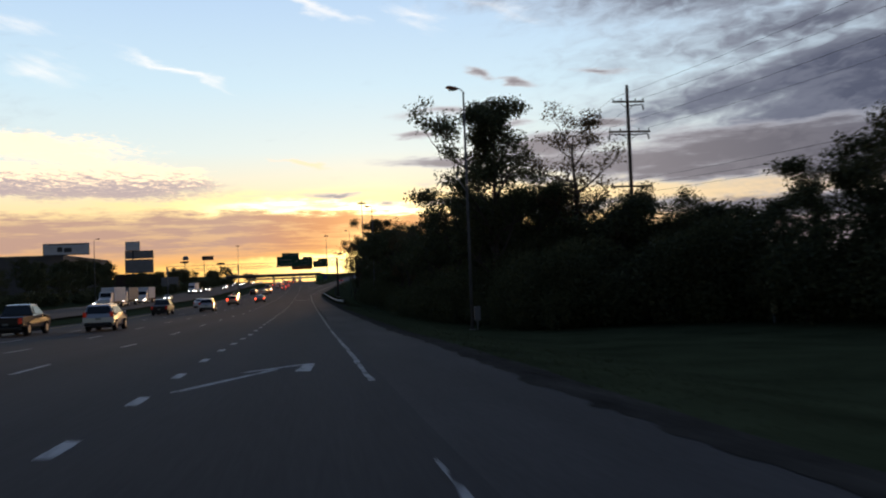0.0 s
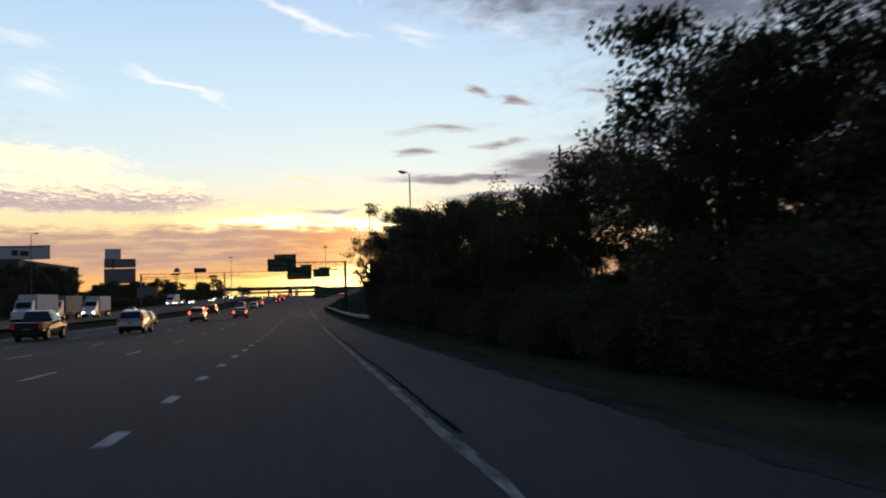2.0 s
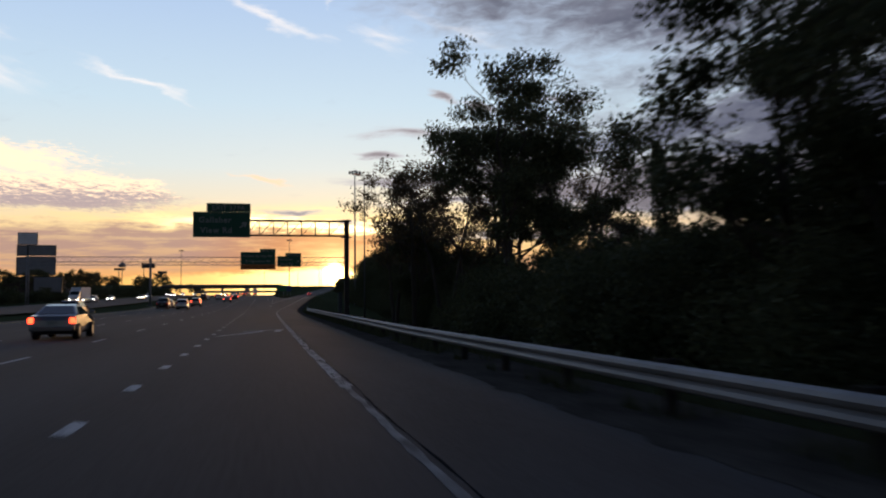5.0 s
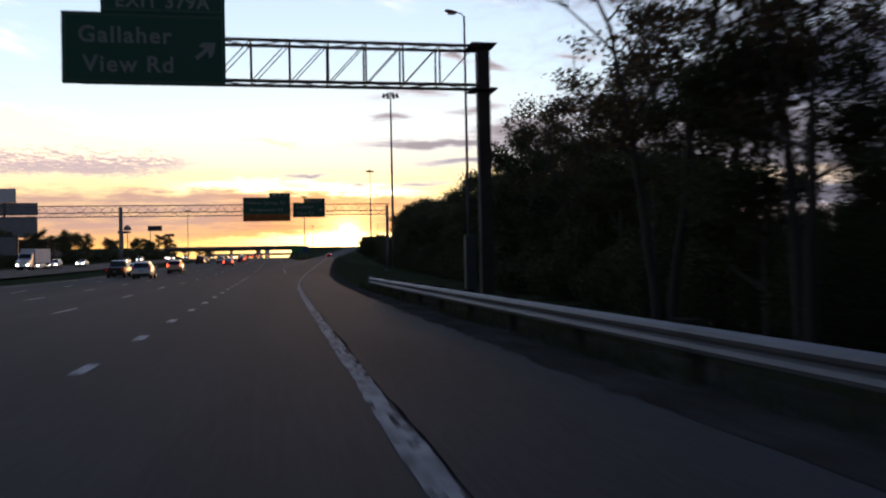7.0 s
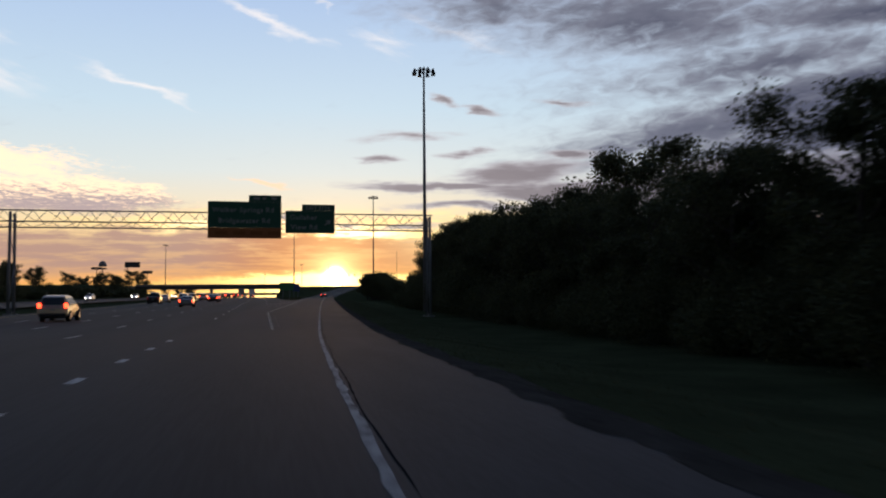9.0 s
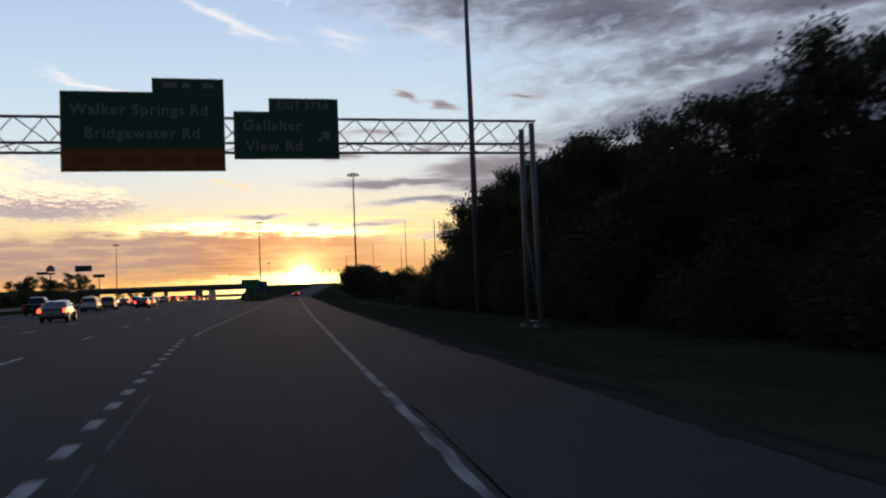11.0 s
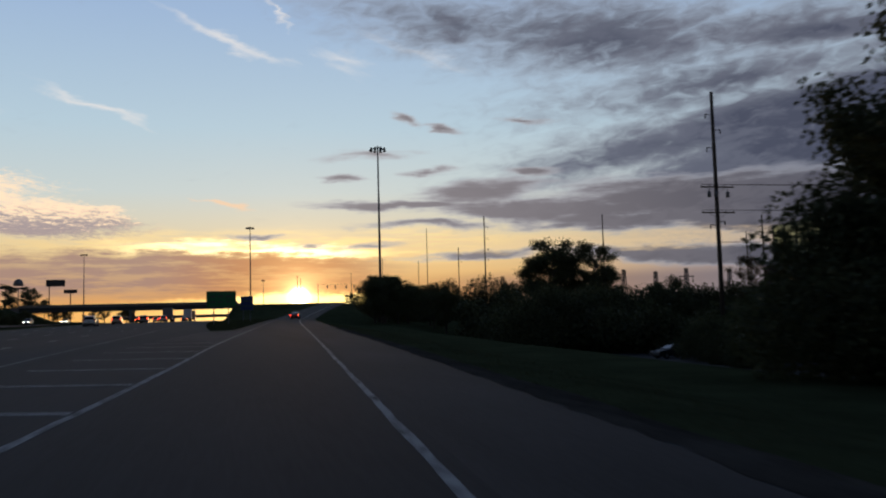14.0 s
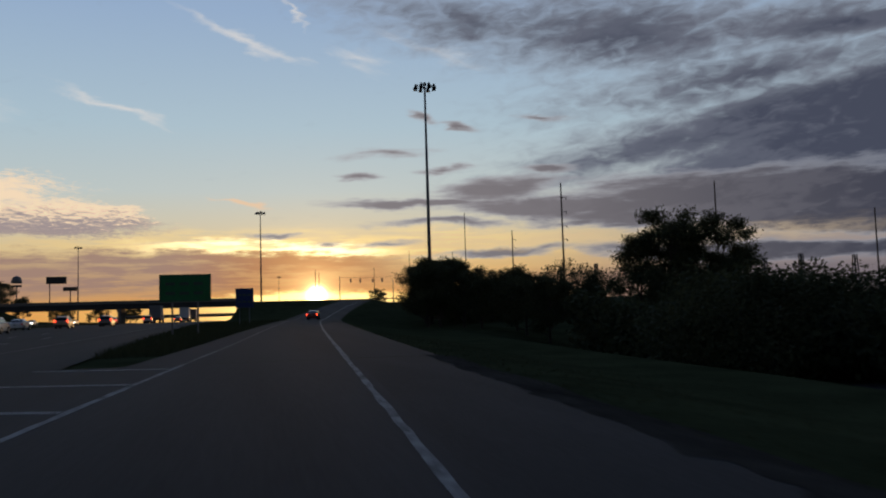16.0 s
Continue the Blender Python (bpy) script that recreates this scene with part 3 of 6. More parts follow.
def soil_right(y):
    return shoulder_x(y) + 0.52 + 0.25 * noise.noise(Vector((0.0, y * 0.21, 4.0))) + 3.2 * sstep(112, 124, y) * sstep(236, 224, y)


vs, fs = [], []
SOIL_STEPS = 1204
for j in range(SOIL_STEPS):
    y = -40 + 0.4 * j
    a, w = shoulder_x(y), soil_right(y)
    drift = 0.5 * noise.noise(Vector((3.0, y * 0.33, 0.0))) + 0.35 * noise.noise(Vector((5.0, y * 1.4, 0.0)))
    inner = a - 0.22 - abs(drift) * 0.7
    wide = w - a
    for c, x in enumerate((inner, a + 0.02, a + 0.25 * wide, a + 0.5 * wide, a + 0.75 * wide, w)):
        low = land_z(x, y)
        vs.append((x, y, (main_z(y) + 0.003, main_z(y) + 0.004, max(main_z(y) - 0.02, low + 0.012), max(main_z(y) - 0.045, low + 0.012), low + 0.012, low + 0.006)[c]))
fs = [(j * 6 + c, j * 6 + c + 1, j * 6 + c + 7, j * 6 + c + 6) for j in range(SOIL_STEPS - 1) for c in range(5)]
tagged(sheet("verge_soil", vs, fs, SOIL), "dark bare soil strip along the shoulder", "ground", kind="structure")

# one dash of a lane line, shared by all dashes of its kind
DASHES = {}


def dash(x, y, length, width, name="lane_dash"):
    key = (length, width, random.randint(0, 3))
    if key not in DASHES:
        rng = random.Random(len(DASHES))
        n = 8
        vs, fs = [], []
        for i in range(n + 1):
            j = 0.07 if i in (0, n) else 0.0
            vs += [(-width / 2 + rng.uniform(-0.012, 0.012), length * i / n + rng.uniform(-j, j), 0), (width / 2 + rng.uniform(-0.012, 0.012), length * i / n + rng.uniform(-j, j), 0)]
            if i:
                fs.append((2 * i - 2, 2 * i - 1, 2 * i + 1, 2 * i))
        me = bpy.data.meshes.new("lane_dash")
        me.from_pydata(vs, [], fs)
        me.materials.append(PAINT)
        DASHES[key] = me
    ob = new(name, DASHES[key])
    ob.parent = road
    slope = math.degrees(math.atan2(main_z(y + length) - main_z(y), length))
    ob.matrix_world = pose(x, y, main_z(y) + 0.007, slope)


DASH_Y = [(-4, -8.1), (0, 9.7), (2, 18.4), (6, 36.3), (13, 67.95), (17, 86.0), (31, 156.0), (34, 171.5), (36, 182.0), (39, 197.3), (42, 212.7), (44, 223.0), (54, 275.0)]
for k in range(-4, 54):
    dash(-2.65, lerp_table(DASH_Y, k) - 0.57, 1.15, 0.20)
for k in range(0, 23):
    dash(1.04, 281.0 + 1.72 * k, 0.72, 0.16, "dotted_mark")
for lane_x in (-6.85, -10.9, -14.9):
    for k in range(-2, 40):
        dash(lane_x, 33.4 + 12.0 * k, 3.0, 0.14)
for k in range(24, 40):
    dash(-2.65, 6.0 + 12.2 * k, 3.0, 0.14)
# bars across the gore
for k in range(0, 19):
    y = 348.2 + 5.05 * k
    x1 = gore_x(y) - 0.1
    x0 = max(1.35, x1 - 3.6)
    if x1 - x0 > 0.4:
        sk = 1.2
        sheet("gore_bar", [(x0, y + sk, main_z(y + sk) + 0.008), (x1, y, main_z(y) + 0.008), (x1, y + 0.22, main_z(y + 0.22) + 0.008), (x0, y + sk + 0.22, main_z(y + sk + 0.22) + 0.008)], [(0, 1, 2, 3)], PAINT, road)


def road_arrow(y0, flat):
    """A turn arrow: a slanting stem and a bent head, flat on the lane."""
    for poly in flat:
        sheet("turn_arrow", [(x, y0 + y, main_z(y0 + y) + 0.009) for x, y in poly], [tuple(range(len(poly)))], PAINT, road, "worn white turn arrow")


road_arrow(15.1, [[(-2.35, 0.0), (-2.15, 0.0), (-0.60, 3.65), (-0.78, 3.65)], [(-1.42, 3.30), (-1.22, 3.25), (-0.12, 4.45), (-0.12, 4.75)], [(-0.12, 4.75), (-0.12, 4.45), (-0.30, 2.85), (0.02, 2.70), (0.14, 4.80)]])
road_arrow(168.9, [[(-2.52, 0.0), (-2.24, 0.0), (-0.16, 5.70), (-0.52, 5.80)], [(-1.47, 5.45), (-1.25, 5.35), (0.28, 7.15), (0.31, 7.85)], [(0.31, 7.85), (0.28, 7.15), (0.09, 4.80), (0.38, 4.75), (0.67, 7.90)]])

# paved yard below the slip road
tagged(strip("yard", lambda y: 42.5, lambda y: 66.6, [402 + 6 * k for k in range(12)], 0.04, SHOULDER, height=lambda y: -3.1), "dark asphalt yard below the slip road", "yard", kind="structure")


# ---- road furniture ----
def lettering(text, size, parent, x, y, z, mat=SIGN_WHITE, name="legend"):
    """Raised flat letters facing the traffic, one mesh a word, from the left bottom corner."""
    for word in text.split():
        cu = bpy.data.curves.new(name, "FONT")
        cu.body, cu.size, cu.extrude, cu.offset, cu.space_character = word, size, 0.004, 0.014, 1.14
        tmp = new("legend_curve", cu)
        bpy.context.view_layer.update()
        me = bpy.data.meshes.new_from_object(tmp.evaluated_get(bpy.context.evaluated_depsgraph_get()))
        bpy.data.objects.remove(tmp)
        me.materials.clear()
        me.materials.append(mat)
        ob = new(name, me)
        ob.parent = parent
        ob.matrix_local = pose(x, y, z, 90, 0, 0)
        x += max(v.co.x for v in me.vertices) + size * 0.36


def sign_plate(parent, x0, x1, z0, z1, y, mat=SIGN_GREEN, name="sign_panel", border=True, label=""):
    bm = bmesh.new()
    box(bm, x0, x1, y, y + 0.06, z0, z1, 0.015)
    p = part(name, bm, mat, parent, label)
    if border:
        bm = bmesh.new()
        t, w = 0.07, 0.05
        for a, b, c, d in ((x0 + t, x1 - t, z0 + t, z0 + t + w), (x0 + t, x1 - t, z1 - t - w, z1 - t), (x0 + t, x0 + t + w, z0 + t + w, z1 - t - w), (x1 - t - w, x1 - t, z0 + t + w, z1 - t - w)):
            box(bm, a, b, y - 0.006, y + 0.002, c, d)
        part("border", bm, SIGN_DIM, p)
    n = max(2, int((x1 - x0) / 1.2))
    for i in range(n):
        cx = x0 + (x1 - x0) * (i + 0.5) / n
        bm = bmesh.new()
        box(bm, cx - 0.04, cx + 0.04, y + 0.06, y + 0.16, z0 + 0.1, z1 - 0.1)
        part("stiffener", bm, GALV, p)
    return p


def slant_arrow(parent, x, z, s, y, mat=SIGN_WHITE):
    """An arrow pointing up and to the right."""
    shape = [(-0.09, -0.62), (0.09, -0.62), (0.09, 0.02), (0.36, -0.16), (0.36, 0.1), (0.0, 0.55), (-0.36, 0.1), (-0.36, -0.16), (-0.09, 0.02)]
    c, d = math.cos(radians(-50)), math.sin(radians(-50))
    pts = [(x + s * (u * c - v * d), z + s * (u * d + v * c)) for u, v in shape]
    n = len(pts)
    vs = [(u, y - 0.006, v) for u, v in pts] + [(u, y + 0.002, v) for u, v in pts]
    fs = [tuple(range(n)), tuple(range(2 * n - 1, n - 1, -1))] + [(i, (i + 1) % n, n + (i + 1) % n, n + i) for i in range(n)]
    return sheet("arrow", vs, fs, mat, parent, "white slanting arrow")


def truss_bar(name, p, q, r, parent, mat=GALV, n=6):
    return part(name, tube(bmesh.new(), p, q, r, n=n), mat, parent)


# cantilever gantry with the exit sign
gz0 = land_z(7.75, 216.2)
g1 = thing("sign_gantry", "brown steel cantilever gantry over motorway lane", "sign gantry", at=pose(0, 216.0, 0))
bm = bmesh.new()
box(bm, 7.54, 8.00, -0.22, 0.22, gz0 + 0.3, 8.40, 0.03)
post = part("post", bm, RUST, g1, "weathered brown square steel post")
bm = bmesh.new()
box(bm, 7.1, 8.4, -0.65, 0.65, gz0 - 0.4, gz0 + 0.3, 0.04)
part("footing", bm, CONCRETE, g1)
for z in (6.72, 8.40):
    bm = bmesh.new()
    box(bm, 7.25, 8.2, -0.5, 0.5, z, z + 0.07)
    part("cap_plate", bm, RUST, g1)
for yy in (-0.42, 0.42):
    for z in (6.88, 8.34):
        truss_bar("chord", (-6.6, yy, z), (7.60, yy, z), 0.06, g1, RUST)
    for i in range(11):
        xa = -6.2 + 1.36 * i
        if xa > 7.3:
            break
        truss_bar("upright", (xa, yy, 6.88), (xa, yy, 8.34), 0.035, g1, RUST)
        if xa + 1.36 < 7.5:
            truss_bar("diagonal", (xa + 0.05, yy, 6.92), (xa + 1.31, yy, 8.30), 0.022, g1, RUST)
for z in (6.88, 8.34):
    for i in range(10):
        xa = -6.2 + 1.36 * i
        s = 1 if i % 2 else -1
        truss_bar("lacing", (xa, -0.42 * s, z), (xa + 1.36, 0.42 * s, z), 0.02, g1, RUST)
s1 = thing("exit_sign", "large dark green exit sign with white lettering on gantry", "road sign", "overhead signs", at=pose(0, 215.3, 0))
sign_plate(s1, -6.98, -1.61, 6.62, 9.08, 0.0, label="green main panel")
sign_plate(s1, -5.72, -1.61, 9.085, 9.92, 0.0, label="green exit number tab")
lettering("Gallaher", 0.78, s1, -6.45, -0.012, 8.05)
lettering("View  Rd", 0.78, s1, -6.3, -0.012, 7.05)
lettering("EXIT 379A", 0.62, s1, -5.25, -0.012, 9.28)
slant_arrow(s1, -2.25, 7.85, 0.75, -0.002)

DIM_ORANGE = material("dull_dark_orange", (0.19, 0.060, 0.011), 0.6, var=0.2, spec=0.2)
# red evening sun on the lamp heads, put into their base colour
SUN_REDDENED = material("sun_reddened_lamp_housing", (0.34, 0.13, 0.07), 0.55, var=0.2, spec=0.3)
# wide gantry across all lanes
g2 = thing("sign_gantry", "long grey lattice gantry spanning all the lanes", "sign gantry", at=pose(0, 335.9, 0))
A, B, C = (0.0, 10.62), (1.35, 9.55), (0.0, 8.78)
for (yy, z) in (A, B, C):
    truss_bar("chord", (-52.0, yy, z), (19.9, yy, z), 0.075, g2)
i = 0
xa = -52.0
while xa < 19.4:
    for (p, q) in ((A, B), (B, C), (C, A)):
        p, q = (p, q) if i % 2 else (q, p)
        truss_bar("diagonal", (xa, p[0], p[1]), (xa + 1.43, q[0], q[1]), 0.032, g2, n=5)
    i += 1
    xa += 1.43
for px in (19.5, -25.5, -51.6):
    zb = land_z(px, 336)
    for yy in (-0.6, 1.55):
        truss_bar("post", (px, yy, zb - 0.2), (px, 0.35 + (yy - 0.35) * 0.8, 10.4), 0.16, g2, n=10)
        bm = bmesh.new()
        box(bm, px - 0.4, px + 0.4, yy - 0.4, yy + 0.4, zb - 0.3, zb + 0.15, 0.03)
        part("footing", bm, CONCRETE, g2)
    truss_bar("brace", (px, -0.6, zb + 0.3), (px, 1.55, 5.0), 0.05, g2)
    truss_bar("brace", (px, 1.55, 5.0), (px, -0.55, 8.6), 0.05, g2)
    truss_bar("brace", (px, -0.65, zb + 0.3), (px, 1.65, zb + 0.3), 0.05, g2)
    truss_bar("brace", (px, -0.6, 9.4), (px, 1.5, 9.4), 0.05, g2)
s2 = thing("exit_sign", "large green exit sign with orange bottom panel on gantry", "road sign", "overhead signs", at=pose(0, 335.4, 0))
sign_plate(s2, -5.40, 2.56, 8.92, 11.84, 0.0, label="green main panel")
sign_plate(s2, -5.40, 2.56, 7.74, 8.915, 0.0, SIGN_YELLOW, border=False, label="dull orange bottom panel")
sign_plate(s2, -1.0, 2.56, 11.845, 12.58, 0.0, label="green exit number tab")
lettering("Walker Springs Rd", 0.78, s2, -4.95, -0.012, 10.66)
lettering("Bridgewater Rd", 0.78, s2, -4.3, -0.012, 9.45)
for k, w in enumerate((0.9, 0.5, 0.7)):
    part("legend_bar", box(bmesh.new(), -0.5 + k, -0.5 + k + w * 0.8, -0.012, -0.002, 12.08, 12.34), SIGN_WHITE, s2, "blurred white legend")
for k in range(4):
    part("legend_bar", box(bmesh.new(), -4.6 + 1.9 * k, -4.6 + 1.9 * k + 1.3, -0.012, -0.002, 8.15, 8.55), DIM_ORANGE, s2, "dark legend on orange")
s3 = thing("exit_sign", "smaller green exit sign with slanting arrow on gantry", "road sign", "overhead signs", at=pose(0, 335.4, 0))
sign_plate(s3, 3.02, 8.50, 8.36, 10.90, 0.0, label="green main panel")
sign_plate(s3, 4.85, 8.50, 10.905, 11.62, 0.0, label="green exit number tab")
lettering("Gallaher", 0.78, s3, 3.5, -0.012, 9.9)
lettering("View  Rd", 0.78, s3, 3.6, -0.012, 8.8)
lettering("EXIT 379A", 0.55, s3, 5.25, -0.012, 11.06)
slant_arrow(s3, 7.75, 9.6, 0.75, -0.002)

locker = thing("control_cabinet", "slim greenish metal cabinet beside the gantry post", "cabinet", at=pose(7.12, 215.9, land_z(7.12, 215.9)))
part("body", box(bmesh.new(), -0.2, 0.2, -0.18, 0.18, 0.12, 2.75, 0.03), material("green_grey_enamel", (0.042, 0.060, 0.048), 0.7, var=0.25, scale=0.6), locker)
part("plinth", box(bmesh.new(), -0.26, 0.26, -0.24, 0.24, -0.3, 0.12, 0.02), CONCRETE, locker)
part("door", box(bmesh.new(), -0.17, 0.17, -0.2, -0.182, 0.25, 2.6, 0.006), DARK_STEEL, locker)

# signs on posts at the gore
def post_sign(x0, x1, y, z0, z1, mat, label, legs):
    ob = thing("road_sign", label, "road sign", at=pose(0, y, 0))
    sign_plate(ob, x0, x1, z0, z1, 0.0, mat)
    for lx in legs:
        zb = land_z(lx, y)
        bm = bmesh.new()
        box(bm, lx - 0.07, lx + 0.07, 0.17, 0.31, zb - 0.2, z1 - 0.1)
        part("leg", bm, GALV, ob)
    for r in range(2):
        for k in range(3):
            bm = bmesh.new()
            box(bm, x0 + (x1 - x0) * (0.12 + 0.27 * k), x0 + (x1 - x0) * (0.30 + 0.27 * k), -0.012, -0.002, z0 + (z1 - z0) * (0.25 + 0.35 * r), z0 + (z1 - z0) * (0.36 + 0.35 * r))
            part("legend_bar", bm, SIGN_DIM, ob, "unreadable dull legend")
    return ob


post_sign(5.15, 9.0, 484.0, 4.35, 6.45, SIGN_BRIGHT_GREEN, "big green direction sign on two steel legs in the gore", (6.1, 8.0))
post_sign(10.4, 12.75, 533.0, 4.7, 7.3, SIGN_BLUE, "blue service sign on steel legs beside the slip road", (10.9, 12.2))

TRIM_POST = material("dark_rail_post", (0.034, 0.031, 0.028), 0.95, var=0.4, scale=0.5, fine=20.0, spec=0.05)
# guardrail
rail = thing("guardrail", "galvanised steel guardrail along the hard shoulder", "guardrail")
R0, R1, RX = 121, 226.0, 4.40
prof = [(0.04, 0.0), (-0.02, 0.03), (-0.045, 0.075), (-0.02, 0.12), (0.04, 0.155), (-0.02, 0.19), (-0.045, 0.235), (-0.02, 0.28), (0.04, 0.31)]


def rail_x(y):
    return RX + 0.6 * sstep(R0 + 12, R0, y)


y = R0
while y < R1:
    y2 = min(R1, y + 3.8)
    vs = []
    for yy in (y, y2 + 0.08):
        vs += [(rail_x(yy) + a, yy, main_z(yy) + 0.345 + b) for a, b in prof] + [(rail_x(yy) + a + 0.012, yy, main_z(yy) + 0.345 + b) for a, b in reversed(prof)]
    n = len(prof) * 2
    sheet("rail_panel", vs, [(i, (i + 1) % n, n + (i + 1) % n, n + i) for i in range(n)] + [tuple(range(n)), tuple(range(2 * n - 1, n - 1, -1))], RAIL, rail)
    y = y2
y = R0 + 0.4
while y < R1:
    zb = land_z(rail_x(y) + 0.2, y)
    bm = bmesh.new()
    box(bm, rail_x(y) + 0.16, rail_x(y) + 0.31, y - 0.05, y + 0.05, zb - 0.2, main_z(y) + 0.70)
    box(bm, rail_x(y) + 0.045, rail_x(y) + 0.16, y - 0.07, y + 0.07, main_z(y) + 0.43, main_z(y) + 0.70)
    part("rail_post", bm, TRIM_POST, rail)
    y += 3.8
for ye, s in ((R0, -1), (R1, 1)):
    bm = bmesh.new()
    box(bm, rail_x(ye) - 0.06, rail_x(ye) + 0.14, ye + (0.09 if s > 0 else -0.14), ye + (0.14 if s > 0 else -0.09), main_z(ye) + 0.37, main_z(ye) + 0.74, 0.02)
    part("end_plate", bm, RAIL, rail)


# lamps
def lamp_post(x, y, z1, arm, label, low_arm=False, turn=0.0):
    zb = land_z(x, y)
    ob = thing("street_lamp", label, "street lamp", "lamps along the verge", at=pose(x, y, zb, 0, 0, turn))
    h = z1 - zb
    part("pole", tube(bmesh.new(), (0, 0, 0), (0, 0, h - 0.15), 0.115, 0.06, 12), OLD_GALV, ob)
    bm = bmesh.new()
    box(bm, -0.22, 0.22, -0.22, 0.22, -0.1, 0.05, 0.02)
    part("base_plate", bm, GALV, ob)
    bm = bmesh.new()
    tube(bm, (0, 0, h - 0.18), (-arm * 0.5, 0, h + 0.02), 0.04, n=8)
    tube(bm, (-arm * 0.5, 0, h + 0.02), (-arm, 0, h + 0.06), 0.04, n=8)
    part("arm", bm, GALV, ob)
    bm = bmesh.new()
    rings = []
    for t, w, hh in ((0, 0.07, 0.06), (0.15, 0.16, 0.10), (0.5, 0.19, 0.13), (0.75, 0.13, 0.09), (0.82, 0.05, 0.04)):
        rings.append([(-arm - t, w * math.cos(a), h + 0.06 + 0.12 * t + hh * math.sin(a)) for a in [2 * math.pi * i / 10 for i in range(10)]])
    loft(bm, rings, smooth=True)
    head = part("lamp_head", bm, SUN_REDDENED, ob)
    bm = bmesh.new()
    box(bm, -arm - 0.62, -arm - 0.15, -0.13, 0.13, h - 0.07, h - 0.01, 0.02)
    part("lens", bm, LAMP_GLASS, head)
    if low_arm:
        bm = bmesh.new()
        tube(bm, (0, 0, 9.1), (-0.75, 0, 10.3), 0.035, n=6)
        tube(bm, (-0.75, 0, 10.3), (-0.1, 0, 10.6), 0.03, n=6)
        part("bracket", bm, GALV, ob)
    return ob


lamp_post(10.72, 55.8, 14.75, 0.35, "tall grey street lamp with bracket in front of trees", True)
lamp_post(10.6, 135.6, 13.95, 0.35, "tall grey street lamp standing among trees")
lamp_post(12.2, 238.6, 16.3, 0.45, "tall grey street lamp behind guardrail")
lamp_post(-51.0, 221, 15.0, 0.6, "grey street lamp beside oncoming lanes", turn=180)
marker = thing("marker_post", "short pale marker post before the bushes", "marker post", at=pose(25.4, 44, land_z(25.4, 44)))
part("post", tube(bmesh.new(), (0, 0, -0.2), (0, 0, 0.5), 0.05), GALV, marker)
part("cap", box(bmesh.new(), -0.14, 0.14, -0.1, 0.1, 0.5, 1.3, 0.03), material("pale_plastic", (0.32, 0.28, 0.17), 0.7, var=0.2), marker)
cab = thing("control_box", "small grey metal control box on a post", "control box", at=pose(11.15, 56.1, land_z(11.15, 56.1)))
bm = bmesh.new()
box(bm, -0.19, 0.19, -0.15, 0.15, 0.62, 1.56, 0.03)
part("cabinet", bm, GREY_PANEL, cab)
part("post", tube(bmesh.new(), (0, 0, -0.1), (0, 0, 0.92), 0.05), GALV, cab)


def high_mast(x, y, z1, label, zb=None):
    zb = land_z(x, y) if zb is None else zb
    ob = thing("high_mast_lamp", label, "street lamp", "high mast lamps", at=pose(x, y, zb))
    h = z1 - zb
    part("pole", tube(bmesh.new(), (0, 0, -0.2), (0, 0, h), 0.33, 0.14, 14), GALV, ob)
    bm = bmesh.new()
    ring = [(1.3 * math.cos(2 * math.pi * i / 20), 1.3 * math.sin(2 * math.pi * i / 20), h - 0.35) for i in range(20)]
    for i in range(20):
        tube(bm, ring[i], ring[(i + 1) % 20], 0.05, n=5)
    for i in range(4):
        tube(bm, (0, 0, h - 0.1), ring[i * 5], 0.04, n=5)
    part("ring", bm, DARK_STEEL, ob)
    part("cap", tube(bmesh.new(), (0, 0, h - 0.15), (0, 0, h + 0.3), 0.28, 0.12, 10), DARK_STEEL, ob)
    for i in range(8):
        a = 2 * math.pi * (i + 0.3) / 8
        bm = bmesh.new()
        c = Vector((1.5 * math.cos(a), 1.5 * math.sin(a), h - 0.45))
        tube(bm, c + Vector((0, 0, 0.32)), c + Vector((0, 0, 0.05)), 0.14, 0.20, 9)
        tube(bm, c + Vector((0, 0, 0.05)), c + Vector((0.06 * math.cos(a), 0.06 * math.sin(a), -0.42)), 0.20, 0.36, 9)
        part("floodlight", bm, DARK_STEEL, ob)
    return ob


high_mast(24.25, 363.9, 35.8, "very tall steel high mast lamp before trees")
high_mast(39.1, 542.5, 38.7, "very tall high mast lamp beside slip road")
high_mast(17.4, 719, 41.5, "tall high mast lamp beyond the bridge")
high_mast(-63.8, 844, 41.2, "distant high mast lamp")
high_mast(40.5, 1150, 42.0, "distant high mast lamp")
high_mast(3.0, 1500, 44.0, "distant high mast lamp")


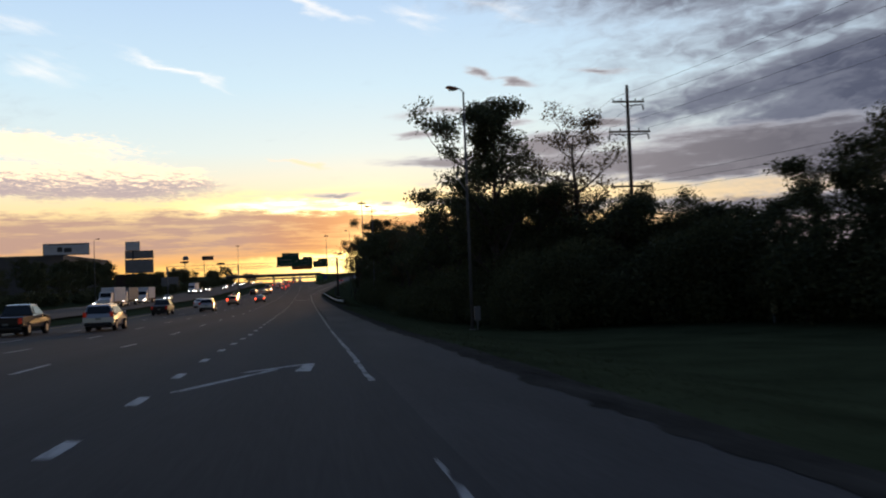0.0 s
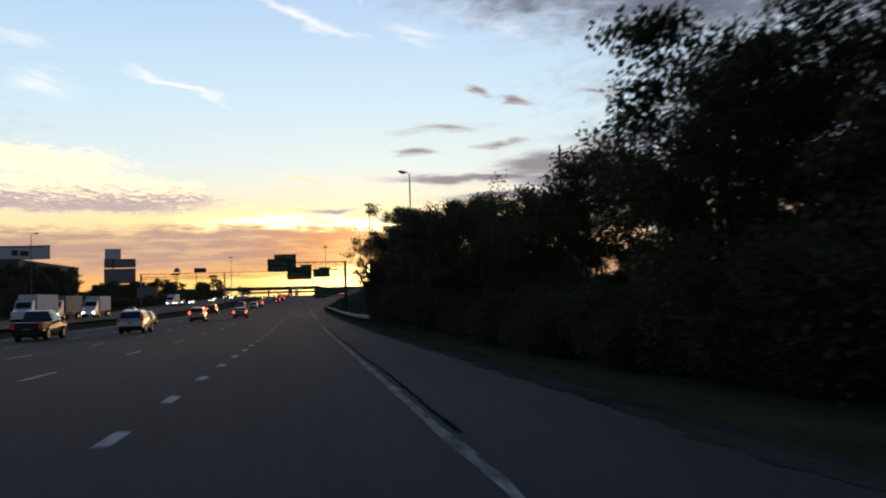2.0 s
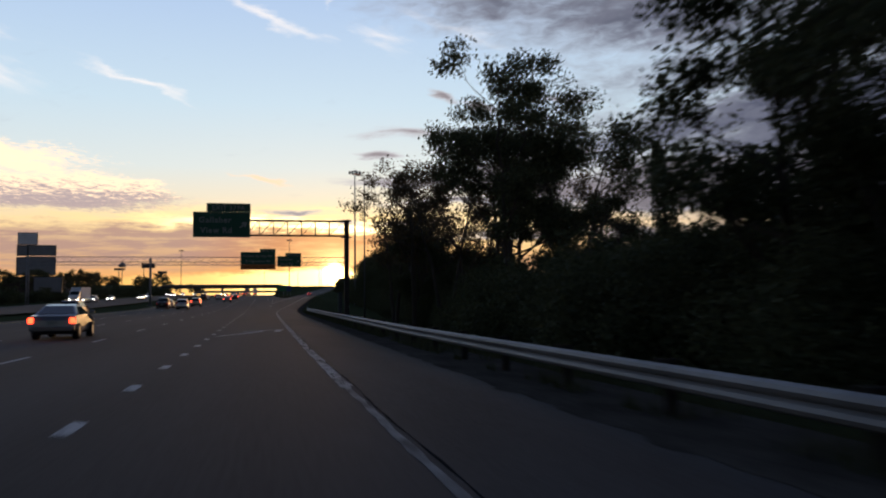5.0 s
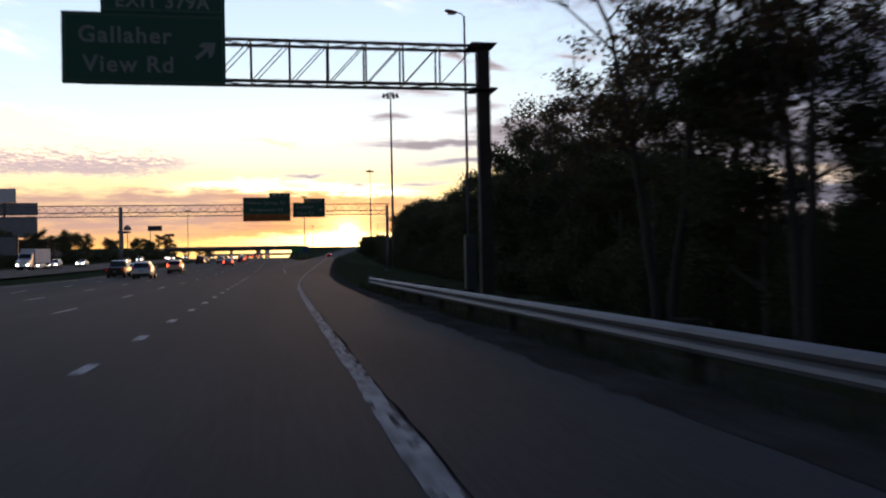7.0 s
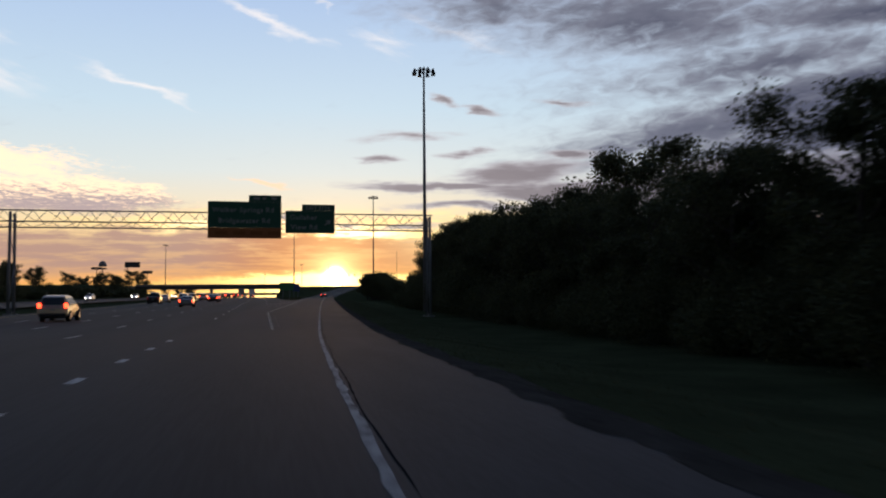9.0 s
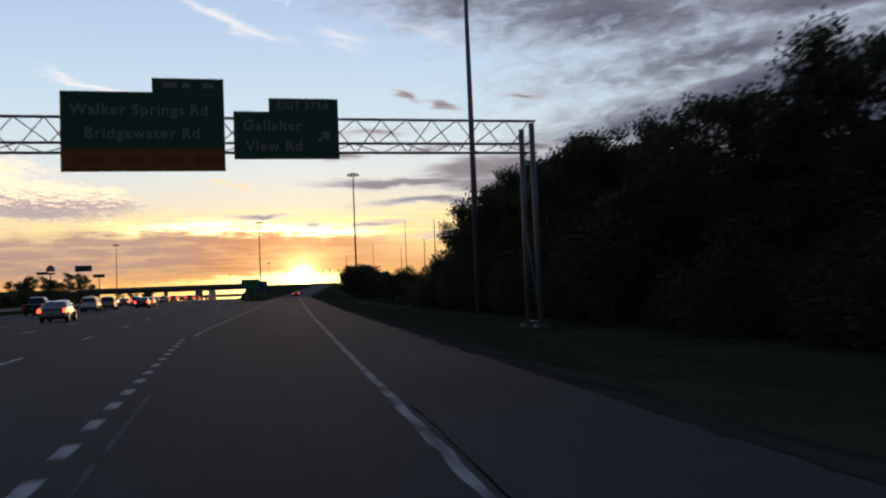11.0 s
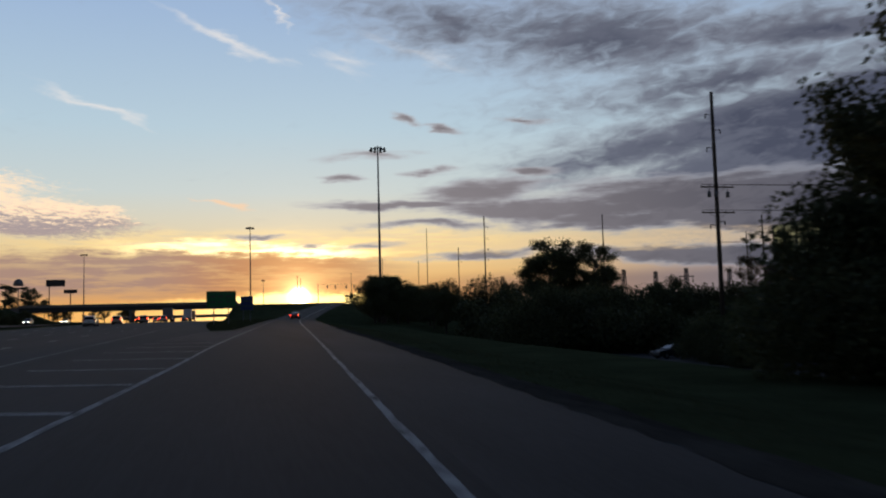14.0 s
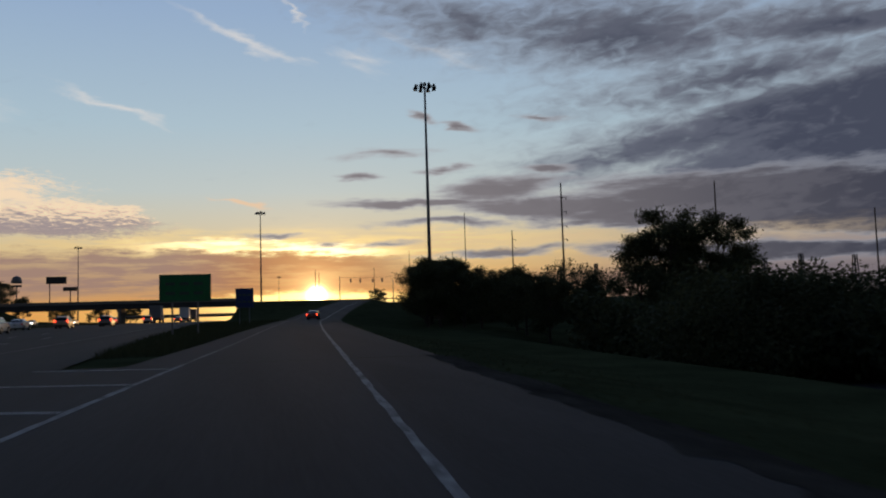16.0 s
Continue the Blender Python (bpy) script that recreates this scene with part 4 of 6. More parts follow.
# poles and wires
def utility_pole(x, y, z1, label, arms=(), zb=None, r=0.2, stubs=(), transformers=False, turn=0.0):
    zb = land_z(x, y) if zb is None else zb
    ob = thing("utility_pole", label, "utility pole", at=pose(x, y, zb, 0, 0, turn))
    h = z1 - zb
    part("pole", tube(bmesh.new(), (0, 0, -0.3), (0, 0, h), r, r * 0.62, 10), WOOD_POLE, ob)
    for z, half in arms:
        bm = bmesh.new()
        box(bm, -half, half, -r * 0.6 - 0.11, -r * 0.6, z - zb - 0.07, z - zb + 0.07)
        arm = part("crossarm", bm, WOOD_POLE, ob)
        bm = bmesh.new()
        for s in (-1, 1):
            tube(bm, (s * half * 0.55, -r * 0.6 - 0.05, z - zb - 0.06), (0, -r * 0.6, z - zb - 0.7), 0.025, n=5)
        part("brace", bm, GALV, arm)
        for s in (-0.94, -0.45, 0.45, 0.94):
            part("insulator", tube(bmesh.new(), (s * half, -r * 0.6 - 0.05, z - zb + 0.06), (s * half, -r * 0.6 - 0.05, z - zb + 0.30), 0.05, 0.035, 7), DARK_STEEL, arm)
    for z, s in stubs:
        bm = bmesh.new()
        tube(bm, (0, 0, z - zb), (s * 0.85, 0, z - zb + 0.1), 0.045, n=6)
        tube(bm, (s * 0.85, 0, z - zb + 0.1), (s * 0.9, 0, z - zb - 0.35), 0.07, n=6)
        part("standoff_insulator", bm, DARK_STEEL, ob)
    if transformers:
        for dx in (-1.15, -0.35, 1.1):
            bm = bmesh.new()
            c = (dx, -0.45, transformers - zb)
            tube(bm, (c[0], c[1], c[2] - 0.45), (c[0], c[1], c[2] + 0.15), 0.2, n=10)
            tube(bm, (c[0], c[1], c[2] + 0.15), (c[0], c[1], c[2] + 0.45), 0.05, n=6)
            part("transformer", bm, GALV, ob)
    return ob


def wire(points, sag, name="power_line", r=0.010, label="thin dark overhead power line between poles"):
    cu = bpy.data.curves.new(name, "CURVE")
    cu.dimensions, cu.bevel_depth, cu.bevel_resolution = "3D", r, 1
    for p, q in zip(points, points[1:]):
        sp = cu.splines.new("POLY")
        sp.points.add(14)
        for i in range(15):
            t = i / 14
            v = Vector(p).lerp(Vector(q), t)
            sp.points[i].co = (v.x, v.y, v.z - 4 * sag * t * (1 - t), 1)
    tmp = new("wire_curve", cu)
    bpy.context.view_layer.update()
    me = bpy.data.meshes.new_from_object(tmp.evaluated_get(bpy.context.evaluated_depsgraph_get()))
    bpy.data.objects.remove(tmp)
    me.materials.clear()
    me.materials.append(WIRE)
    return tagged(new(name, me), label, "power line", "power lines")


utility_pole(26.3, 66.2, 17.4, "tall wooden power pole with three crossarms behind trees", ((16.0, 1.35), (13.55, 1.75), (9.1, 1.75)), stubs=((13.3, 1.9), (15.7, 1.5), (13.3, -1.9)))
utility_pole(33.5, -14, 17.6, "wooden power pole with three crossarms", ((16.2, 1.35), (13.7, 1.75), (9.3, 1.75)))
utility_pole(30.8, 148.8, 19.2, "wooden power pole rising behind trees", ((17.6, 1.35), (15.0, 1.75)))
for dx, z in ((-1.3, 16.2), (1.3, 16.2), (-1.7, 13.8), (1.7, 13.8), (-1.7, 9.3), (1.7, 9.3)):
    wire([(33.5 + dx, -14, z + 0.3), (26.3 + dx, 66.1, z + 0.1)] + ([(30.8 + dx, 148.7, z + 1.7)] if z > 10 else []), 1.1)
utility_pole(59.6, 447.6, 26.0, "tall wooden power pole with transformers and crossarms", ((15.4, 2.0), (12.6, 2.0)), r=0.28, stubs=((23.4, -1), (21.7, 1), (19.7, -1), (11.6, 1), (11.2, -1)), transformers=14.7)
utility_pole(67.6, 560.2, 26.3, "tall steel power pole beside slip road", stubs=((23.6, 1), (21.0, 1), (18.4, 1), (16.0, 1)))
utility_pole(97.4, 558.4, 26.6, "tall power pole behind trees")
utility_pole(78.4, 623.6, 24.3, "distant dark power pole", stubs=((22, 1), (20, 1)))
utility_pole(88.7, 710.6, 39.9, "distant tall power pole")
utility_pole(95.0, 850, 38.0, "distant tall power pole")
utility_pole(42.6, 800, 26, "distant thin dark power pole")
utility_pole(44.2, 800, 24.6, "distant thin dark power pole")
utility_pole(96, 760, 30, "distant dark power pole")
utility_pole(84, 900, 33, "distant dark power pole")
utility_pole(128.0, 515, 18.5, "power pole at the substation", ((13.5, 1.6), (11.2, 1.6)), transformers=13.0)
utility_pole(141.6, 557.8, 26.6, "tall dark power pole with standoff insulators", stubs=((25.2, -1), (23.8, -1), (22.4, -1), (20.6, -1)), r=0.26)
utility_pole(158.4, 590, 25.8, "thin tall dark power pole", r=0.24)
for z0, z1 in ((15.6, 15.6), (12.8, 12.9)):
    for dx in (-1.8, 1.8):
        wire([(59.6 + dx, 447.5, z0 + 0.1), (118 + dx, 436, z1 + 1.0)], 0.7, r=0.03)
wire([(59.6, 447.5, 9.4), (118, 436, 9.9)], 0.5, r=0.03)
wire([(26.3, 66.1, 8.5), (33.5, -14, 8.6)], 0.9)

# substation structures
for k, (x, y, h) in enumerate(((118, 590, 12.5), (128, 590, 12.0), (139, 592, 12.8), (152, 590, 12.2), (163, 588, 13.0), (108, 640, 14.0), (98, 640, 13.5), (175, 585, 12.5), (186, 590, 13.2), (114, 600, 15.5))):
    zb = land_z(x, y)
    ob = thing("substation_mast", "dark lattice steel mast in substation yard", "steel mast", "substation masts", at=pose(x, y, zb))
    for sx in (-1, 1):
        for sy in (-1, 1):
            truss_bar("leg", (0.8 * sx, 0.8 * sy, 0), (0.32 * sx, 0.32 * sy, h), 0.15, ob, DARK_STEEL, 5)
    for j in range(7):
        a, b = j / 7, (j + 1) / 7
        wa, wb = 0.8 - 0.48 * a, 0.8 - 0.48 * b
        s = 1 if j % 2 else -1
        for sy in (-1, 1):
            truss_bar("lacing", (-wa * s, wa * sy, h * a), (wb * s, wb * sy, h * b), 0.05, ob, DARK_STEEL, 4)
    if k in (2, 4, 9):
        bm = bmesh.new()
        box(bm, -2.4, 2.4, -0.15, 0.15, h * 0.8, h * 0.8 + 0.25)
        for s in (-2.1, 0, 2.1):
            tube(bm, (s, 0, h * 0.8), (s, 0, h * 0.8 - 1.0), 0.10, n=6)
        part("beam", bm, DARK_STEEL, ob)


# ---- bridges ----
def bridge(y0, y1, x0, x1, zb, zt, piers, label):
    ob = thing("bridge", label, "bridge")
    bm = bmesh.new()
    box(bm, x0, x1, y0, y1, zt - 0.95, zt - 0.7)
    part("deck", bm, CONCRETE, ob)
    for yy in (y0, y1 - 0.3):
        bm = bmesh.new()
        box(bm, x0, x1, yy, yy + 0.3, zt - 0.7, zt + 0.0)
        part("parapet", bm, CONCRETE, ob)
    n = 5
    for i in range(n):
        yy = y0 + 0.6 + (y1 - y0 - 1.2) * i / (n - 1)
        bm = bmesh.new()
        box(bm, x0, x1, yy - 0.06, yy + 0.06, zb, zt - 0.95)
        box(bm, x0, x1, yy - 0.25, yy + 0.25, zb, zb + 0.06)
        part("girder", bm, DARK_STEEL, ob)
    for px in piers:
        bm = bmesh.new()
        box(bm, px - 0.6, px + 0.6, y0 + 0.2, y1 - 0.2, zb - 1.0, zb, 0.05)
        part("pier_cap", bm, CONCRETE, ob)
        for i in range(3):
            yy = y0 + 1.2 + (y1 - y0 - 2.4) * i / 2
            part("pier_column", tube(bmesh.new(), (px, yy, land_z(px, yy) - 0.3), (px, yy, zb - 0.95), 0.5, n=14), CONCRETE, ob)
    for px, s in ((x0, -1), (x1, 1)):
        bm = bmesh.new()
        box(bm, px - (2.5 if s < 0 else 0), px + (0 if s < 0 else 2.5), y0, y1, min(land_z(px, y0), 4) - 1.0, zt - 0.7)
        part("abutment", bm, CONCRETE, ob)
    return ob


bridge(690, 702, -62, 12, 8.35, 10.75, (-25.3,), "long dark highway bridge on concrete piers")
bridge(950, 960, -60, 40, 7.9, 9.8, (-25.3, 20), "second bridge farther along the motorway")
# road on the bank behind the slip road's end, with signals on a span wire
tagged(strip("cross_road", lambda y: 14.5, lambda y: 120.0, [690.5, 702], 0.08, ASPHALT, height=lambda y: 9.5), "asphalt cross road at bridge level", "road", kind="structure")
for sx in (41, 58):
    part("signal_pole", tube(bmesh.new(), (0, 0, 0), (0, 0, 7.5), 0.16, 0.1, 10), GALV, thing("signal_mast", "steel pole holding signal span wire", "traffic light", "signal masts", at=pose(sx, 686, land_z(sx, 686) - 0.1)))
wire([(41, 686, 16.4), (58, 686, 16.4)], 0.25, "span_wire", 0.03, "span wire carrying the traffic signals")
for sx in (44.5, 47.5, 51.5, 54.5):
    ob = thing("traffic_light", "dark traffic signal head hung from span wire", "traffic light", "traffic signals", at=pose(sx, 686, 16.2 - 4 * 0.25 * (sx - 41) / 17 * (1 - (sx - 41) / 17) - 0.05))
    bm = bmesh.new()
    tube(bm, (0, 0, -0.12), (0, 0, 0.25), 0.03, n=6)
    box(bm, -0.22, 0.22, -0.15, 0.15, -1.25, -0.1, 0.04)
    part("housing", bm, DARK_STEEL, ob)
    for j in range(3):
        part("lens", tube(bmesh.new(), (0, -0.15, -0.32 - 0.36 * j), (0, -0.22, -0.32 - 0.36 * j), 0.14, n=12), LAMP_GLASS, ob)


# ---- buildings and billboards ----
def building(x0, x1, y0, y1, z0, z1, mat, label, windows=(), name="building"):
    ob = thing(name, label, "building")
    bm = bmesh.new()
    box(bm, x0, x1, y0, y1, z0 - 0.6, z1)
    part("wall", bm, mat, ob)
    bm = bmesh.new()
    box(bm, x0 - 0.25, x1 + 0.25, y0 - 0.25, y1 + 0.25, z1, z1 + 0.4, 0.05)
    part("roof_edge", bm, CONCRETE, ob)
    for (a, b, c, d) in windows:
        bm = bmesh.new()
        box(bm, a, b, y0 - 0.10, y0 + 0.02, c, d)
        w = part("window", bm, STUCCO, ob, "pale window surround")
        bm = bmesh.new()
        box(bm, a + 0.12, b - 0.12, y0 - 0.125, y0 - 0.104, c + 0.12, d - 0.12)
        part("pane", bm, CAR_GLASS, w)
    return ob


# dark brick building with a glazed upper hall, its long side to the road
bz = land_z(80, 430)
hall = thing("building", "dark brick building with pale windows under a glazed hall", "building")
bm = bmesh.new()
box(bm, 67.0, 100.0, 405.0, 450.0, bz - 0.6, 6.9)
part("wall", bm, BRICK, hall)
bm = bmesh.new()
box(bm, 66.7, 100.3, 404.7, 450.3, 6.9, 7.3, 0.05)
part("roof_edge", bm, CONCRETE, hall)
for z0, z1 in ((3.4, 5.6), (-0.4, 1.9)):
    for k in range(9):
        y0 = 446.0 - 5.0 * k
        bm = bmesh.new()
        for a, b_, e, f in ((y0 - 3.2, y0, z0 - 0.14, z0), (y0 - 3.2, y0, z1, z1 + 0.14), (y0 - 3.2, y0 - 3.0, z0, z1), (y0 - 0.2, y0, z0, z1), (y0 - 1.72, y0 - 1.48, z0, z1)):
            box(bm, 66.86, 67.02, a, b_, e, f)
        w = part("window", bm, GREY_PANEL, hall, "grey window surround")
        bm = bmesh.new()
        box(bm, 66.93, 66.99, y0 - 3.0, y0 - 0.2, z0, z1)
        part("pane", bm, CAR_GLASS, w)
for k in range(21):
    for j in range(2):
        bm = bmesh.new()
        box(bm, 68.0, 68.03, 447.9 - 2.0 * k, 449.8 - 2.0 * k, 7.4 + 2.05 * j, 9.35 + 2.05 * j)
        p = part("glazing_pane", bm, GLASS, hall, "greenish glass pane")
        p.visible_shadow = False
bm = bmesh.new()
for k in range(22):
    box(bm, 67.93, 68.10, 449.79 - 2.0 * k, 449.91 - 2.0 * k, 7.3, 11.5)
for j in range(3):
    box(bm, 67.94, 68.09, 407.7, 449.9, 7.32 + 2.05 * j, 7.41 + 2.05 * j)
part("glazing_frame", bm, DARK_STEEL, hall)
for (y, h) in ((448.6, 1.0), (446.6, 0.9)):
    ob = thing("roof_plant", "dark planted pot on the roof terrace", "planter", at=pose(67.4, y, 7.3))
    part("pot", tube(bmesh.new(), (0, 0, 0), (0, 0, 0.5), 0.3, 0.4, 10), CONCRETE, ob)
    bm = bmesh.new()
    bmesh.ops.create_icosphere(bm, subdivisions=2, radius=0.45)
    rr = random.Random(5)
    for v in bm.verts:
        v.co = v.co * rr.uniform(0.7, 1.2) + Vector((0, 0, 0.65))
    part("foliage", bm, LEAF, ob)

building(-150, -91, 345, 420, land_z(-100, 350), 16.3, STUCCO, "long low grey store building", name="store_building")
building(-118, -92, 560, 585, land_z(-100, 560), 12.0, BRICK, "dark building below roadside signs")
building(-150, -125, 700, 730, land_z(-130, 700), 9.0, STUCCO, "low pale commercial building")
building(-100, -86, 780, 800, land_z(-95, 780), 10.5, STUCCO, "low commercial building behind trees")


def billboard(x0, x1, y, z0, z1, legs, label, mat=WHITE_PANEL, bars=None, yaw=0.0):
    ob = thing("billboard", label, "billboard", at=pose((x0 + x1) / 2, y, 0, 0, 0, yaw))
    w = (x1 - x0) / 2
    bm = bmesh.new()
    box(bm, -w, w, 0, 0.35, z0, z1, 0.04)
    p = part("panel", bm, mat, ob)
    bm = bmesh.new()
    for a, b, c, d in ((-w, w, z0 - 0.25, z0), (-w, w, z1, z1 + 0.2), (-w - 0.2, -w, z0 - 0.25, z1 + 0.2), (w, w + 0.2, z0 - 0.25, z1 + 0.2)):
        box(bm, a, b, -0.04, 0.4, c, d)
    part("frame", bm, DARK_STEEL, ob)
    for lx in legs:
        zb = land_z(lx, y)
        part("leg", tube(bmesh.new(), (lx - (x0 + x1) / 2, 0.6, zb - 0.3), (lx - (x0 + x1) / 2, 0.6, z0 + 0.5), 0.35, n=12), DARK_STEEL, ob)
    if bars:
        bm = bmesh.new()
        for a, b, c, d in bars:
            box(bm, -w + 2 * w * a, -w + 2 * w * b, -0.03, -0.005, z0 + (z1 - z0) * c, z0 + (z1 - z0) * d)
        part("legend_bar", bm, DARK_STEEL, p, "blurred dark legend")
    return ob


billboard(-96.5, -80.4, 340, 16.6, 20.6, (-90,), "wide white billboard with dark print above store", bars=((0.30, 0.42, 0.25, 0.7), (0.45, 0.62, 0.2, 0.62), (0.1, 0.9, 0.9, 0.96)))
billboard(-108, -91.8, 545, 12.8, 20.6, (-104,), "tall stack of grey sign panels, lower board", GREY_PANEL)
billboard(-108, -91.8, 545.6, 21.6, 26.0, (-104,), "grey sign panel on roadside pylon", GREY_PANEL)
billboard(-107.5, -99.5, 544.8, 26.5, 31.6, (-103.5,), "pale upper sign panel on roadside pylon", WHITE_PANEL)
billboard(-121.5, -108.7, 1056, 34.9, 39.4, (-119.5,), "dark billboard on a single pole against the sunset", DARK_STEEL)
billboard(-61, -54, 381, 3.2, 7.2, (-57.5,), "low pale blue grey roadside board", GREY_PANEL)
billboard(-136, -128, 980, 30, 31.5, (-132,), "thin distant roadside sign", DARK_STEEL)
billboard(-98, -90, 990, 27, 29, (-94,), "thin distant roadside sign", DARK_STEEL)
ball = thing("dome_sign", "round topped roadside sign on a pole", "sign", at=pose(-140.5, 1056, land_z(-140, 1056)))
part("post", tube(bmesh.new(), (0, 0, -0.3), (0, 0, 27.0), 0.4, n=10), DARK_STEEL, ball)
bm = bmesh.new()
loft(bm, [[(r * math.cos(2 * math.pi * i / 18), r * math.sin(2 * math.pi * i / 18), z) for i in range(18)] for r, z in ((3.4, 29.0), (3.5, 30.2), (3.1, 31.8), (2.2, 33.2), (0.8, 34.0))], smooth=True)
part("dome", bm, GREY_PANEL, ball)
bm = bmesh.new()
box(bm, -3.3, 3.3, -0.3, 0.3, 26.4, 27.8, 0.05)
part("lower_panel", bm, DARK_STEEL, ball)


# ---- vehicles ----
PAINTS = {
    "silver": car_paint("silver_car_paint", (0.42, 0.43, 0.45), 0.6), "white": car_paint("white_car_paint", (0.68, 0.68, 0.67), 0.0),
    "black": car_paint("black_car_paint", (0.015, 0.015, 0.017)), "grey": car_paint("grey_car_paint", (0.14, 0.145, 0.15), 0.6),
    "red": car_paint("dark_red_car_paint", (0.16, 0.015, 0.015)), "blue": car_paint("dark_blue_car_paint", (0.02, 0.035, 0.09)), "tan": car_paint("tan_car_paint", (0.32, 0.27, 0.20), 0.5)}
# side outlines: (along, up, half width), rear first, over the top to the front
SHAPES = {
    "suv": dict(L=4.6, out=[(0.10, 0.34, .84), (0.0, 0.48, .90), (0.02, 0.85, .92), (0.10, 1.05, .90), (0.32, 1.58, .68), (0.50, 1.67, .64), (1.3, 1.71, .65), (2.3, 1.66, .65), (3.15, 1.10, .84), (3.6, 1.03, .88), (4.35, 0.88, .86), (4.55, 0.70, .82), (4.60, 0.45, .80), (4.45, 0.30, .80)],
                wheel=0.36, axles=(0.95, 3.65), glass=[((0.13, 1.08, .86), (0.31, 1.55, .68)), ((3.10, 1.14, .82), (2.38, 1.62, .65))], side=[(0.45, 1.10), (0.62, 1.52), (2.25, 1.54), (2.90, 1.12)], tail=(0.9, 1.2)),
    "sedan": dict(L=4.7, out=[(0.12, 0.32, .82), (0.0, 0.45, .88), (0.03, 0.80, .90), (0.15, 0.98, .88), (0.75, 1.03, .84), (1.45, 1.40, .60), (1.9, 1.46, .58), (2.5, 1.44, .58), (3.25, 1.02, .80), (3.6, 0.96, .86), (4.45, 0.80, .84), (4.66, 0.60, .80), (4.70, 0.42, .78), (4.55, 0.28, .78)],
                  wheel=0.33, axles=(0.95, 3.75), glass=[((0.80, 1.05, .80), (1.42, 1.37, .61)), ((3.20, 1.06, .78), (2.55, 1.41, .59))], side=[(1.0, 1.03), (1.52, 1.34), (2.45, 1.36), (3.0, 1.03)], tail=(0.68, 0.92)),
    "pickup": dict(L=5.7, out=[(0.08, 0.50, .86), (0.0, 0.62, .94), (0.0, 1.12, .96), (0.10, 1.16, .95), (2.0, 1.16, .95), (2.06, 1.22, .92), (2.20, 1.82, .70), (2.5, 1.88, .68), (3.4, 1.86, .69), (4.15, 1.25, .88), (4.5, 1.20, .93), (5.5, 1.10, .92), (5.68, 0.85, .90), (5.70, 0.55, .88), (5.5, 0.42, .86)],
                   wheel=0.40, axles=(1.15, 4.65), glass=[((2.05, 1.27, .88), (2.18, 1.76, .72)), ((4.10, 1.29, .86), (3.45, 1.80, .70))], side=[(2.35, 1.28), (2.45, 1.72), (3.40, 1.72), (3.95, 1.28)], tail=(0.75, 1.08))}
VEHICLES = {}


